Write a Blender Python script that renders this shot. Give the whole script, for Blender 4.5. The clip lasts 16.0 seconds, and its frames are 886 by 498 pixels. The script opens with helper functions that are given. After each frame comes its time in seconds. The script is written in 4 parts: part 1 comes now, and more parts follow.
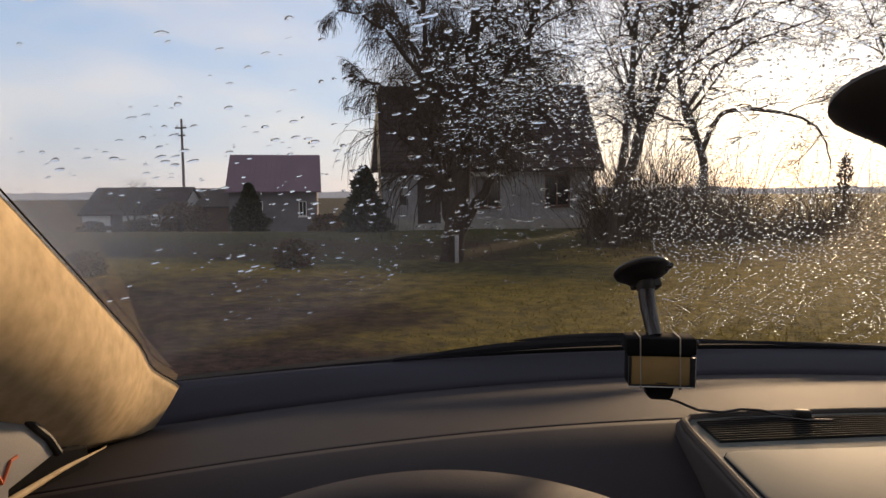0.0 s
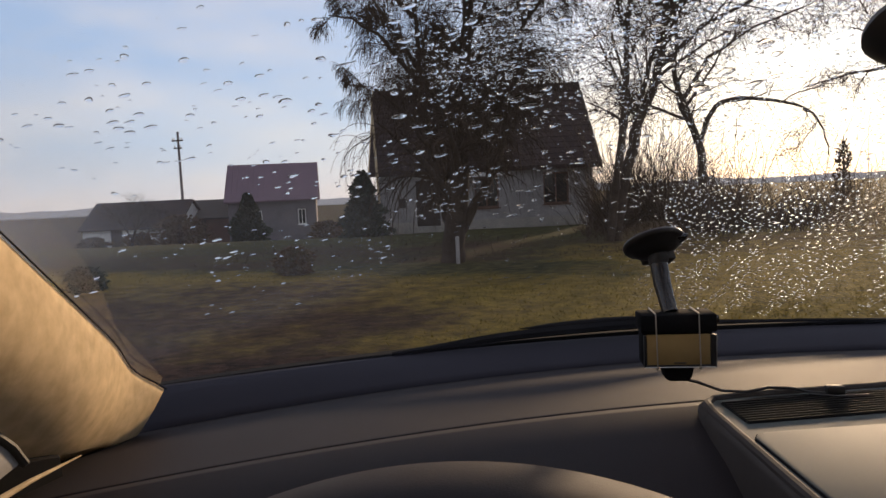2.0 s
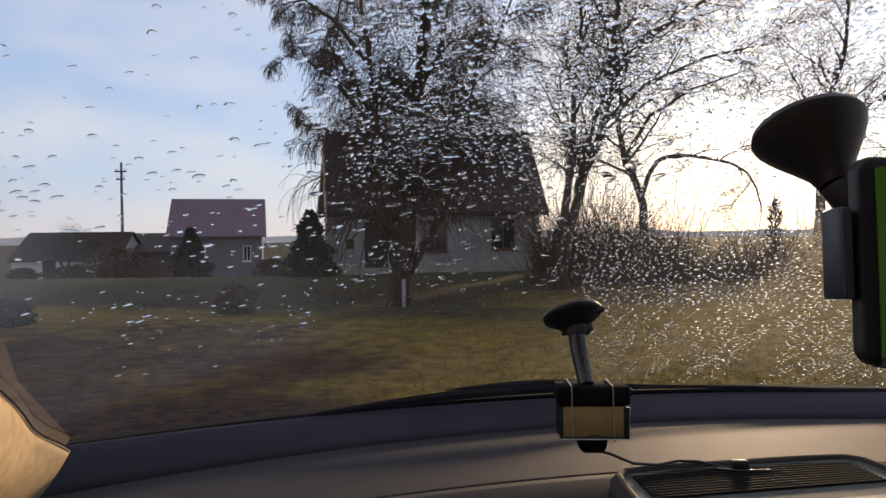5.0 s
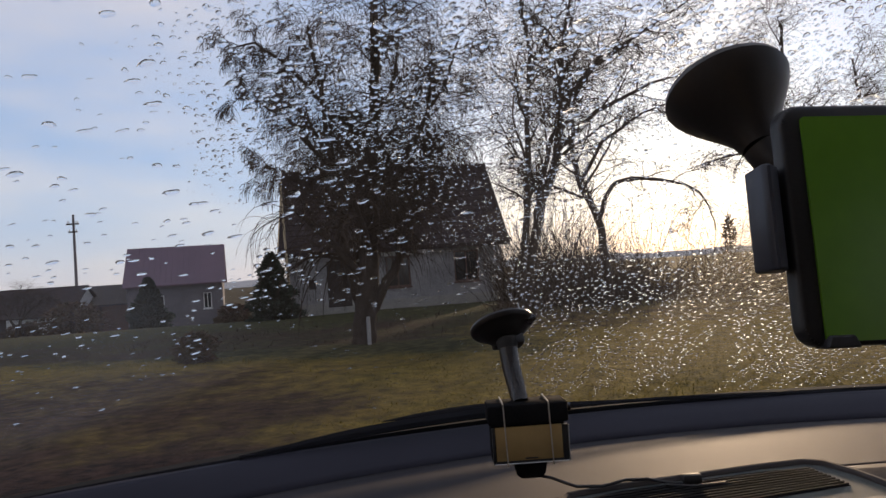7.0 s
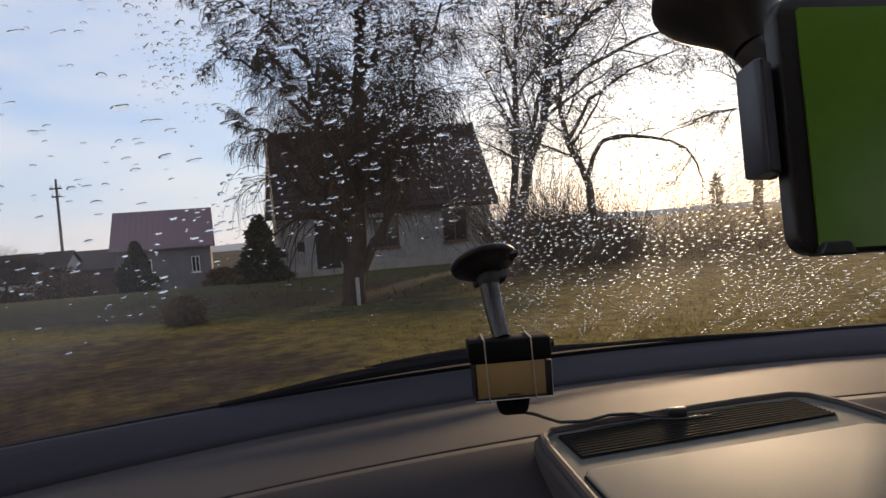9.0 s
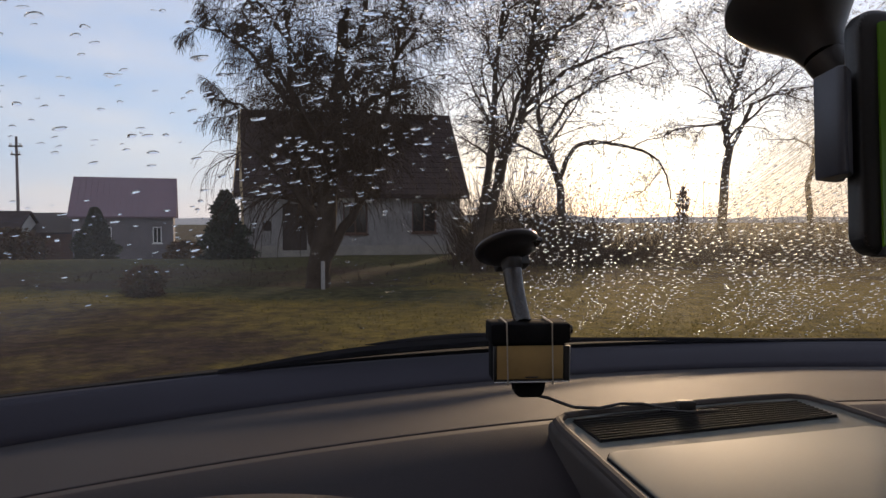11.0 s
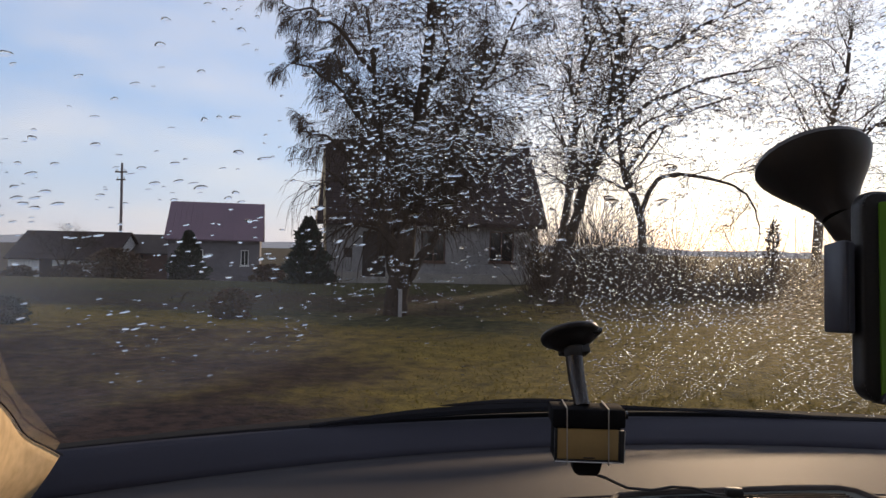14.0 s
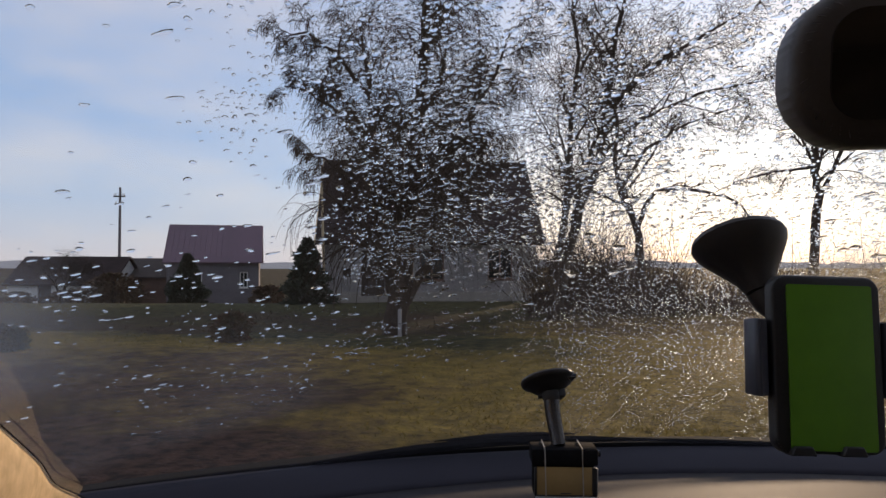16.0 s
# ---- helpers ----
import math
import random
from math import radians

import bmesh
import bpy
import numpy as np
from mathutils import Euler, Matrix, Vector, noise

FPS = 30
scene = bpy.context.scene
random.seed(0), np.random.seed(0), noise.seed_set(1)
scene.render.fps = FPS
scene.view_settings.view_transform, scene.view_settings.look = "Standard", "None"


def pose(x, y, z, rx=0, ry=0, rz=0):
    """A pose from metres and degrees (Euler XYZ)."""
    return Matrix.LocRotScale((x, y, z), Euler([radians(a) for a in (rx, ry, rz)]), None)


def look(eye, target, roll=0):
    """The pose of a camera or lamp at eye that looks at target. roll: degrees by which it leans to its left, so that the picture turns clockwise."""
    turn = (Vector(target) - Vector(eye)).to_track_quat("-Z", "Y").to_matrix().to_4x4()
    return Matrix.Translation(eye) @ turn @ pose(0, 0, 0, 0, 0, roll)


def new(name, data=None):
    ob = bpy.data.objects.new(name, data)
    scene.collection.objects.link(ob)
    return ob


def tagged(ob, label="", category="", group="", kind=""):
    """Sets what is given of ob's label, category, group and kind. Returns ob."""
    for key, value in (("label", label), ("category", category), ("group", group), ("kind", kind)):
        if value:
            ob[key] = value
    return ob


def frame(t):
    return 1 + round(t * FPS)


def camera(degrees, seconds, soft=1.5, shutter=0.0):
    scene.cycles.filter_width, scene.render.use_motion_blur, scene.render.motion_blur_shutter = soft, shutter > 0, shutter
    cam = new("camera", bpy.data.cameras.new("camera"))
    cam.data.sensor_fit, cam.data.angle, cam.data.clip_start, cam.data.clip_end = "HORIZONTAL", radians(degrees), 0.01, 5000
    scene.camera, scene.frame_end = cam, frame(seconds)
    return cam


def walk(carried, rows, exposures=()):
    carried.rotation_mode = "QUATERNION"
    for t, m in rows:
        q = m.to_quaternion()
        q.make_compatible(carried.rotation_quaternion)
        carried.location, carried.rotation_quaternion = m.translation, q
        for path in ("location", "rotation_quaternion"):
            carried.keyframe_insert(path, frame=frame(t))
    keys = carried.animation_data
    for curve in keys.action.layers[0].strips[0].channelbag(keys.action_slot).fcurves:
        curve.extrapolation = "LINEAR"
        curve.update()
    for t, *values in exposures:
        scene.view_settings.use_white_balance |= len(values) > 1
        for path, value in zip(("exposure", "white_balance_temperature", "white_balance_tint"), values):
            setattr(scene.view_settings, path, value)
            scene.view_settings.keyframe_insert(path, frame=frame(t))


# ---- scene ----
cam = camera(66.9, 16.0, soft=1.5)
PATH = [
    (0, (0.188, -0.077, 1.624), (-0.043, 1.902, 1.456), -0.4),
    (0.5, (0.188, -0.055, 1.603), (0.064, 1.933, 1.427), -2.4),
    (1, (0.193, -0.02, 1.591), (0.111, 1.97, 1.411), -2.9),
    (1.5, (0.189, -0.011, 1.589), (0.006, 1.972, 1.407), -3.1),
    (2, (0.187, -0.031, 1.599), (-0.047, 1.949, 1.438), -2.7),
    (2.5, (0.194, -0.038, 1.604), (-0.046, 1.942, 1.452), -2.8),
    (3, (0.194, -0.04, 1.61), (-0.024, 1.944, 1.476), -1.9),
    (3.5, (0.203, -0.041, 1.618), (0.049, 1.95, 1.517), -0.9),
    (4, (0.21, -0.043, 1.622), (0.103, 1.954, 1.561), -0.8),
    (6.5, (0.209, 0.008, 1.61), (0.151, 2.007, 1.594), -0.8),
    (7, (0.251, 0.025, 1.598), (0.286, 2.024, 1.657), -3.9),
    (7.5, (0.261, 0.036, 1.592), (0.314, 2.036, 1.606), -5.0),
    (8, (0.259, 0.042, 1.583), (0.311, 2.041, 1.567), -5.0),
    (8.5, (0.26, 0.044, 1.58), (0.321, 2.043, 1.534), -4.7),
    (9, (0.258, 0.046, 1.576), (0.318, 2.045, 1.516), -4.6),
    (11.5, (0.199, 0.04, 1.566), (0.364, 2.03, 1.456), 0.7),
    (12, (0.194, 0.049, 1.563), (0.306, 2.04, 1.416), 1.5),
    (12.5, (0.185, 0.044, 1.584), (0.146, 2.036, 1.401), 2.8),
    (13, (0.193, 0.016, 1.607), (0.126, 2.012, 1.497), 1.3),
    (13.5, (0.205, -0.026, 1.621), (0.147, 1.973, 1.576), 0.9),
    (14, (0.208, -0.032, 1.626), (0.138, 1.967, 1.62), 1.3),
    (14.5, (0.22, -0.047, 1.641), (0.174, 1.952, 1.648), -0.8),
    (15, (0.239, -0.04, 1.637), (0.22, 1.959, 1.657), -0.9),
    (15.5, (0.236, -0.07, 1.655), (0.21, 1.929, 1.708), -1.2),
    (16, (0.222, -0.099, 1.666), (0.155, 1.9, 1.711), 0.1),
]
walk(cam, [(t, look(eye, target, roll)) for t, eye, target, roll in PATH], [(0.0, -0.04, 7350, 19), (2.0, -0.12, 6950, 19), (4.0, -0.02, 6850, 18), (7.0, -0.22, 6650, 19), (8.5, 0.04, 6900, 18), (12.0, -0.14, 6750, 19), (14.2, -0.08, 6600, 18), (16.0, -0.30, 6500, 19)])

# ---- world and sun ----
SUN_AZ, SUN_EL = 21.5, 7.5
world = bpy.data.worlds.new("world")
scene.world = world
world.use_nodes = True
wn, wl = world.node_tree.nodes, world.node_tree.links
bg = wn["Background"]
sky = wn.new("ShaderNodeTexSky")
sky.sky_type = "NISHITA"
sky.sun_disc = False
sky.sun_elevation, sky.sun_rotation = radians(SUN_EL), radians(SUN_AZ)
sky.air_density, sky.dust_density, sky.ozone_density = 1.0, 1.1, 3.5
tc = wn.new("ShaderNodeTexCoord")
mp = wn.new("ShaderNodeMapping")
mp.inputs["Rotation"].default_value = (0.0, 0.35, 0.5)
mp.inputs["Scale"].default_value = (1.3, 1.5, 4.2)
cn = wn.new("ShaderNodeTexNoise")
cn.inputs["Scale"].default_value, cn.inputs["Detail"].default_value = 1.6, 6.0
cr = wn.new("ShaderNodeValToRGB")
cr.color_ramp.elements[0].position, cr.color_ramp.elements[1].position = 0.38, 0.62
cr.color_ramp.elements[0].color = (0.44, 0.60, 0.86, 1)
cr.color_ramp.elements[1].color = (0.84, 0.82, 0.84, 1)
cmix = wn.new("ShaderNodeMix")
cmix.data_type = "RGBA"
cmix.inputs["Factor"].default_value = 0.58
clift = wn.new("ShaderNodeVectorMath")
clift.operation = "SCALE"
clift.inputs["Scale"].default_value = 9.9
wl.new(tc.outputs["Generated"], mp.inputs["Vector"])
wl.new(mp.outputs["Vector"], cn.inputs["Vector"])
wl.new(cn.outputs["Fac"], cr.inputs["Fac"])
wl.new(cr.outputs["Color"], clift.inputs[0])
wl.new(clift.outputs["Vector"], cmix.inputs["B"])
wl.new(sky.outputs["Color"], cmix.inputs["A"])
sep = wn.new("ShaderNodeSeparateXYZ")
low = wn.new("ShaderNodeMapRange")
low.interpolation_type = "SMOOTHSTEP"
low.inputs["From Min"].default_value, low.inputs["From Max"].default_value = 0.16, 0.0
low.inputs["To Min"].default_value, low.inputs["To Max"].default_value = 0.0, 0.38
haze = wn.new("ShaderNodeMix")
haze.data_type = "RGBA"
haze.inputs["B"].default_value = (7.4, 6.8, 6.3, 1.0)
wl.new(tc.outputs["Generated"], sep.inputs["Vector"])
wl.new(sep.outputs["Z"], low.inputs["Value"])
wl.new(low.outputs["Result"], haze.inputs["Factor"])
toward = wn.new("ShaderNodeVectorMath")
toward.operation = "DOT_PRODUCT"
toward.inputs[1].default_value = (math.sin(radians(SUN_AZ)) * math.cos(radians(SUN_EL)), math.cos(radians(SUN_AZ)) * math.cos(radians(SUN_EL)), math.sin(radians(SUN_EL)))
above = wn.new("ShaderNodeMath")
above.operation = "MAXIMUM"
above.inputs[1].default_value = 0.0
fall = wn.new("ShaderNodeMath")
fall.operation = "POWER"
fall.inputs[1].default_value = 30.0
glow = wn.new("ShaderNodeMix")
glow.data_type, glow.blend_type = "RGBA", "ADD"
glow.inputs["B"].default_value = (3.2, 2.9, 2.3, 1.0)
wl.new(tc.outputs["Generated"], toward.inputs[0])
wl.new(toward.outputs["Value"], above.inputs[0])
wl.new(above.outputs["Value"], fall.inputs[0])
wl.new(fall.outputs["Value"], glow.inputs["Factor"])
wl.new(cmix.outputs["Result"], haze.inputs["A"])
wl.new(haze.outputs["Result"], glow.inputs["A"])
wl.new(glow.outputs["Result"], bg.inputs["Color"])
bg.inputs["Strength"].default_value = 0.15
sun_data = bpy.data.lights.new("sun", "SUN")
sun_data.energy, sun_data.angle, sun_data.color = 5.0, radians(4.0), (1.0, 0.76, 0.48)
az, el = radians(SUN_AZ), radians(SUN_EL)
sun = new("sun", sun_data)
sun.matrix_world = look((200 * math.sin(az), 200 * math.cos(az), 200 * math.tan(el)), (0, 0, 0))


# ---- materials ----
def mat(name, c1, c2=None, rough=0.6, metal=0.0, scale=8.0, fine=60.0, bump=0.15, spec=0.5, vary=0.0, dist=0.004):
    """Two-scale noise between two colours, with fine relief."""
    m = bpy.data.materials.new(name)
    m.use_nodes = True
    n, l = m.node_tree.nodes, m.node_tree.links
    b = n["Principled BSDF"]
    c2 = c2 or tuple(v * 0.7 for v in c1)
    co = n.new("ShaderNodeTexCoord")
    a = n.new("ShaderNodeTexNoise")
    a.inputs["Scale"].default_value, a.inputs["Detail"].default_value = scale, 5.0
    f = n.new("ShaderNodeTexNoise")
    f.inputs["Scale"].default_value, f.inputs["Detail"].default_value = fine, 4.0
    ad = n.new("ShaderNodeMath")
    ad.operation = "ADD"
    mr = n.new("ShaderNodeMapRange")
    mr.inputs["From Min"].default_value, mr.inputs["From Max"].default_value = 0.7, 1.3
    mx = n.new("ShaderNodeMix")
    mx.data_type = "RGBA"
    mx.inputs["A"].default_value, mx.inputs["B"].default_value = (*c1, 1), (*c2, 1)
    for t in (a, f):
        l.new(co.outputs["Object"], t.inputs["Vector"])
    l.new(a.outputs["Fac"], ad.inputs[0])
    l.new(f.outputs["Fac"], ad.inputs[1])
    l.new(ad.outputs["Value"], mr.inputs["Value"])
    l.new(mr.outputs["Result"], mx.inputs["Factor"])
    last = mx.outputs["Result"]
    if vary:
        oi = n.new("ShaderNodeObjectInfo")
        hs = n.new("ShaderNodeHueSaturation")
        vr = n.new("ShaderNodeMapRange")
        vr.inputs["To Min"].default_value, vr.inputs["To Max"].default_value = 1 - vary, 1 + vary
        l.new(oi.outputs["Random"], vr.inputs["Value"])
        l.new(vr.outputs["Result"], hs.inputs["Value"])
        l.new(last, hs.inputs["Color"])
        last = hs.outputs["Color"]
    l.new(last, b.inputs["Base Color"])
    b.inputs["Roughness"].default_value, b.inputs["Metallic"].default_value = rough, metal
    b.inputs["Specular IOR Level"].default_value = spec
    if bump:
        bp = n.new("ShaderNodeBump")
        bp.inputs["Strength"].default_value, bp.inputs["Distance"].default_value = bump, dist
        l.new(f.outputs["Fac"], bp.inputs["Height"])
        l.new(bp.outputs["Normal"], b.inputs["Normal"])
    return m


def film_material(name, colour, kind):
    """A thin translucent film on glass; its cover comes from the UV map."""
    m = bpy.data.materials.new(name)
    m.use_nodes = True
    n, l = m.node_tree.nodes, m.node_tree.links
    n.remove(n["Principled BSDF"])
    out = n["Material Output"]
    uv = n.new("ShaderNodeUVMap")
    tr, tl, df = n.new("ShaderNodeBsdfTransparent"), n.new("ShaderNodeBsdfTranslucent"), n.new("ShaderNodeBsdfDiffuse")
    tl.inputs["Color"].default_value = df.inputs["Color"].default_value = (*colour, 1)
    half = n.new("ShaderNodeMixShader")
    half.inputs["Fac"].default_value = 0.3
    l.new(tl.outputs["BSDF"], half.inputs[1])
    l.new(df.outputs["BSDF"], half.inputs[2])
    mix = n.new("ShaderNodeMixShader")
    l.new(tr.outputs["BSDF"], mix.inputs[1])
    l.new(half.outputs["Shader"], mix.inputs[2])
    l.new(mix.outputs["Shader"], out.inputs["Surface"])
    at = n.new("ShaderNodeAttribute")
    at.attribute_name = "cover"
    mp = n.new("ShaderNodeMapping")
    ns = n.new("ShaderNodeTexNoise")
    ns.inputs["Detail"].default_value = 5.0
    mp.inputs["Scale"].default_value = (1.0, 9.0, 1.0) if kind == "streak" else (1.0, 1.0, 1.0)
    ns.inputs["Scale"].default_value = 40.0 if kind == "streak" else 6.0
    mr = n.new("ShaderNodeMapRange")
    mr.inputs["From Min"].default_value, mr.inputs["From Max"].default_value = (0.3, 0.75) if kind == "streak" else (0.15, 0.7)
    mu = n.new("ShaderNodeMath")
    mu.operation = "MULTIPLY"
    l.new(uv.outputs["UV"], mp.inputs["Vector"])
    l.new(mp.outputs["Vector"], ns.inputs["Vector"])
    l.new(ns.outputs["Fac"], mr.inputs["Value"])
    l.new(mr.outputs["Result"], mu.inputs[0])
    l.new(at.outputs["Fac"], mu.inputs[1])
    l.new(mu.outputs["Value"], mix.inputs["Fac"])
    return m


def glass_pane_material(name, tint=(0.93, 0.96, 0.95)):
    m = bpy.data.materials.new(name)
    m.use_nodes = True
    n, l = m.node_tree.nodes, m.node_tree.links
    n.remove(n["Principled BSDF"])
    tr, gl, fr, mix = n.new("ShaderNodeBsdfTransparent"), n.new("ShaderNodeBsdfGlossy"), n.new("ShaderNodeFresnel"), n.new("ShaderNodeMixShader")
    tr.inputs["Color"].default_value = (*tint, 1)
    gl.inputs["Roughness"].default_value = 0.02
    fr.inputs["IOR"].default_value = 1.45
    l.new(fr.outputs["Fac"], mix.inputs["Fac"])
    l.new(tr.outputs["BSDF"], mix.inputs[1])
    l.new(gl.outputs["BSDF"], mix.inputs[2])
    l.new(mix.outputs["Shader"], n["Material Output"].inputs["Surface"])
    return m


def water_material():
    m = bpy.data.materials.new("water_drop")
    m.use_nodes = True
    n, l = m.node_tree.nodes, m.node_tree.links
    n.remove(n["Principled BSDF"])
    g = n.new("ShaderNodeBsdfGlass")
    g.inputs["IOR"].default_value, g.inputs["Roughness"].default_value = 1.33, 0.0
    l.new(g.outputs["BSDF"], n["Material Output"].inputs["Surface"])
    return m


M_DASH = mat("dash_plastic", (0.0240, 0.0192, 0.0205), (0.0180, 0.0145, 0.0158), 0.72, scale=6, fine=900, bump=0.25, dist=0.0006, spec=0.17)
# dark grey plastic; the blue tint puts the sky's reflection into the colour
M_BAND = mat("dash_edge_plastic", (0.033, 0.031, 0.040), (0.026, 0.025, 0.032), 0.7, scale=6, fine=900, bump=0.25, dist=0.0006, spec=0.1)
# coarse mottling of the beige fabric also stands in for rippled sunlight through the drops
M_PILLAR = mat("pillar_fabric_caustics", (0.72, 0.54, 0.32), (0.46, 0.335, 0.19), 0.9, scale=11, fine=70, bump=0.2, dist=0.001, spec=0.1)
M_PANEL = mat("panel_plastic", (0.074, 0.084, 0.082), (0.063, 0.072, 0.070), 0.70, scale=5, fine=1200, bump=0.12, dist=0.0003, spec=0.18)
M_SURROUND = mat("surround_plastic", (0.05, 0.042, 0.038), (0.038, 0.032, 0.03), 0.72, scale=8, fine=1000, bump=0.2, dist=0.0004, spec=0.2)
M_BLACK = mat("black_plastic", (0.012, 0.012, 0.013), (0.02, 0.02, 0.02), 0.45, scale=20, fine=600, bump=0.2, dist=0.0004)
M_MATTE = mat("matte_black_plastic", (0.010, 0.010, 0.011), (0.015, 0.014, 0.014), 0.95, scale=20, fine=500, bump=0.2, dist=0.0004, spec=0.03)
M_SLAT = mat("slat_plastic", (0.014, 0.014, 0.014), (0.02, 0.019, 0.019), 0.75, scale=20, fine=600, bump=0.2, dist=0.0004, spec=0.15)
M_RUBBER = mat("black_rubber", (0.015, 0.014, 0.013), (0.022, 0.02, 0.018), 0.6, scale=20, fine=400, bump=0.15, dist=0.0004)
M_CUP = mat("suction_rubber", (0.011, 0.009, 0.008), (0.016, 0.014, 0.012), 0.42, scale=20, fine=400, bump=0.05, dist=0.0003)
M_GREYARM = mat("grey_arm_plastic", (0.020, 0.017, 0.016), (0.014, 0.012, 0.012), 0.2, scale=30, fine=700, bump=0.08, dist=0.0003, spec=0.6)
M_CLAMP = mat("blue_grey_plastic", (0.038, 0.041, 0.054), (0.031, 0.034, 0.046), 0.5, scale=30, fine=700, bump=0.1, dist=0.0003)
M_GREEN = mat("green_screen_film", (0.11, 0.27, 0.02), (0.095, 0.23, 0.018), 0.25, scale=12, fine=80, bump=0.0)
M_SCREEN = mat("amber_screen", (0.33, 0.22, 0.09), (0.27, 0.18, 0.075), 0.25, scale=18, fine=90, bump=0.0)
M_SILVER = mat("silver_trim", (0.55, 0.54, 0.52), (0.45, 0.44, 0.42), 0.3, metal=0.6, scale=30, fine=300, bump=0.05)
M_BAND_RUBBER = mat("rubber_band", (0.36, 0.32, 0.26), (0.28, 0.25, 0.2), 0.5, scale=40, fine=300, bump=0.1)
M_HEADLINER = mat("headliner", (0.3, 0.27, 0.23), (0.25, 0.22, 0.19), 0.9, scale=8, fine=400, bump=0.3, dist=0.001)
M_MIRROR = mat("mirror_glass", (0.3, 0.31, 0.33), (0.29, 0.3, 0.32), 0.03, metal=1.0, bump=0.0)
M_MIRRORCASE = mat("mirror_case_plastic", (0.050, 0.041, 0.034), (0.040, 0.033, 0.028), 0.45, scale=20, fine=500, bump=0.12, dist=0.0004, spec=0.4)
M_ORANGE = mat("orange_print", (0.55, 0.1, 0.02), (0.5, 0.09, 0.02), 0.5, bump=0.0)
M_DOORGREY = mat("door_trim_grey", (0.22, 0.21, 0.2), (0.18, 0.17, 0.165), 0.6, scale=9, fine=700, bump=0.2, dist=0.0005)
M_GLASS = glass_pane_material("windscreen_glass")
M_WATER = water_material()
M_FOG = film_material("condensation_veil_film", (0.40, 0.48, 0.60), "fog")
M_DUST = film_material("dust_veil_film", (0.8, 0.76, 0.7), "fog")
# smear left by the wiper; its golden tint also carries the sun's veil
M_SMEAR = film_material("smear_sun_veil_film", (0.50, 0.405, 0.25), "streak")
M_GRASS = mat("ground_soil_grass", (0.27, 0.183, 0.040), (0.070, 0.053, 0.019), 0.97, scale=3.4, fine=17.0, bump=0.9, dist=0.05, spec=0.05)


def add_soil(m):
    """Dark turf and bare reddish soil where the mesh says so, broken up by noise at two scales."""
    n, l = m.node_tree.nodes, m.node_tree.links
    b = n["Principled BSDF"]
    last = b.inputs["Base Color"].links[0].from_socket
    co = n.new("ShaderNodeTexCoord")
    for layer, coarse, fine, c1, c2, lo, hi in (
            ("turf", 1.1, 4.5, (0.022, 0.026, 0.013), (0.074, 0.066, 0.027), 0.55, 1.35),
            ("soil", 1.7, 7.0, (0.070, 0.040, 0.028), (0.022, 0.015, 0.013), 0.55, 1.50)):
        at, ns, nf, ad, mr, tone, mx = (n.new("ShaderNode" + k) for k in ("Attribute", "TexNoise", "TexNoise", "Math", "MapRange", "Mix", "Mix"))
        at.attribute_name = layer
        ns.inputs["Scale"].default_value, ns.inputs["Detail"].default_value, ns.inputs["Roughness"].default_value = coarse, 9.0, 0.68
        nf.inputs["Scale"].default_value, nf.inputs["Detail"].default_value = fine, 4.0
        ad.operation = "ADD"
        mr.interpolation_type = "SMOOTHSTEP"
        mr.inputs["From Min"].default_value, mr.inputs["From Max"].default_value = lo, hi
        tone.data_type = mx.data_type = "RGBA"
        tone.inputs["A"].default_value, tone.inputs["B"].default_value = (*c1, 1), (*c2, 1)
        l.new(co.outputs["Object"], ns.inputs["Vector"])
        l.new(co.outputs["Object"], nf.inputs["Vector"])
        spread = n.new("ShaderNodeMapRange")
        spread.inputs["From Min"].default_value, spread.inputs["From Max"].default_value = 0.34, 0.66
        l.new(nf.outputs["Fac"], spread.inputs["Value"])
        l.new(spread.outputs["Result"], tone.inputs["Factor"])
        l.new(at.outputs["Fac"], ad.inputs[0])
        l.new(ns.outputs["Fac"], ad.inputs[1])
        l.new(ad.outputs["Value"], mr.inputs["Value"])
        l.new(mr.outputs["Result"], mx.inputs["Factor"])
        l.new(last, mx.inputs["A"])
        l.new(tone.outputs["Result"], mx.inputs["B"])
        last = mx.outputs["Result"]
    l.new(last, b.inputs["Base Color"])


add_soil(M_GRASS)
M_BLADE = mat("grass_blades", (0.25, 0.175, 0.04), (0.085, 0.076, 0.024), 0.9, scale=5.0, fine=32.0, bump=0.0, spec=0.1)


def let_light_through(m, share):
    n, l = m.node_tree.nodes, m.node_tree.links
    b = n["Principled BSDF"]
    tl, mx = n.new("ShaderNodeBsdfTranslucent"), n.new("ShaderNodeMixShader")
    l.new(b.inputs["Base Color"].links[0].from_socket, tl.inputs["Color"])
    mx.inputs["Fac"].default_value = share
    l.new(b.outputs["BSDF"], mx.inputs[1])
    l.new(tl.outputs["BSDF"], mx.inputs[2])
    l.new(mx.outputs["Shader"], n["Material Output"].inputs["Surface"])


let_light_through(M_BLADE, 0.5)
M_BARK = mat("bark", (0.075, 0.055, 0.042), (0.035, 0.026, 0.021), 0.95, scale=4, fine=30, bump=0.8, dist=0.03, spec=0.1)
M_TWIG = mat("twigs", (0.062, 0.042, 0.03), (0.038, 0.026, 0.02), 0.9, scale=2, fine=12, bump=0.0, spec=0.15)
M_PLASTER = mat("house_plaster", (0.31, 0.288, 0.275), (0.18, 0.168, 0.16), 0.9, scale=0.9, fine=9, bump=0.4, dist=0.02)
M_PLINTH = mat("plinth_concrete", (0.33, 0.30, 0.26), (0.22, 0.2, 0.175), 0.95, scale=1.5, fine=12, bump=0.5, dist=0.02)
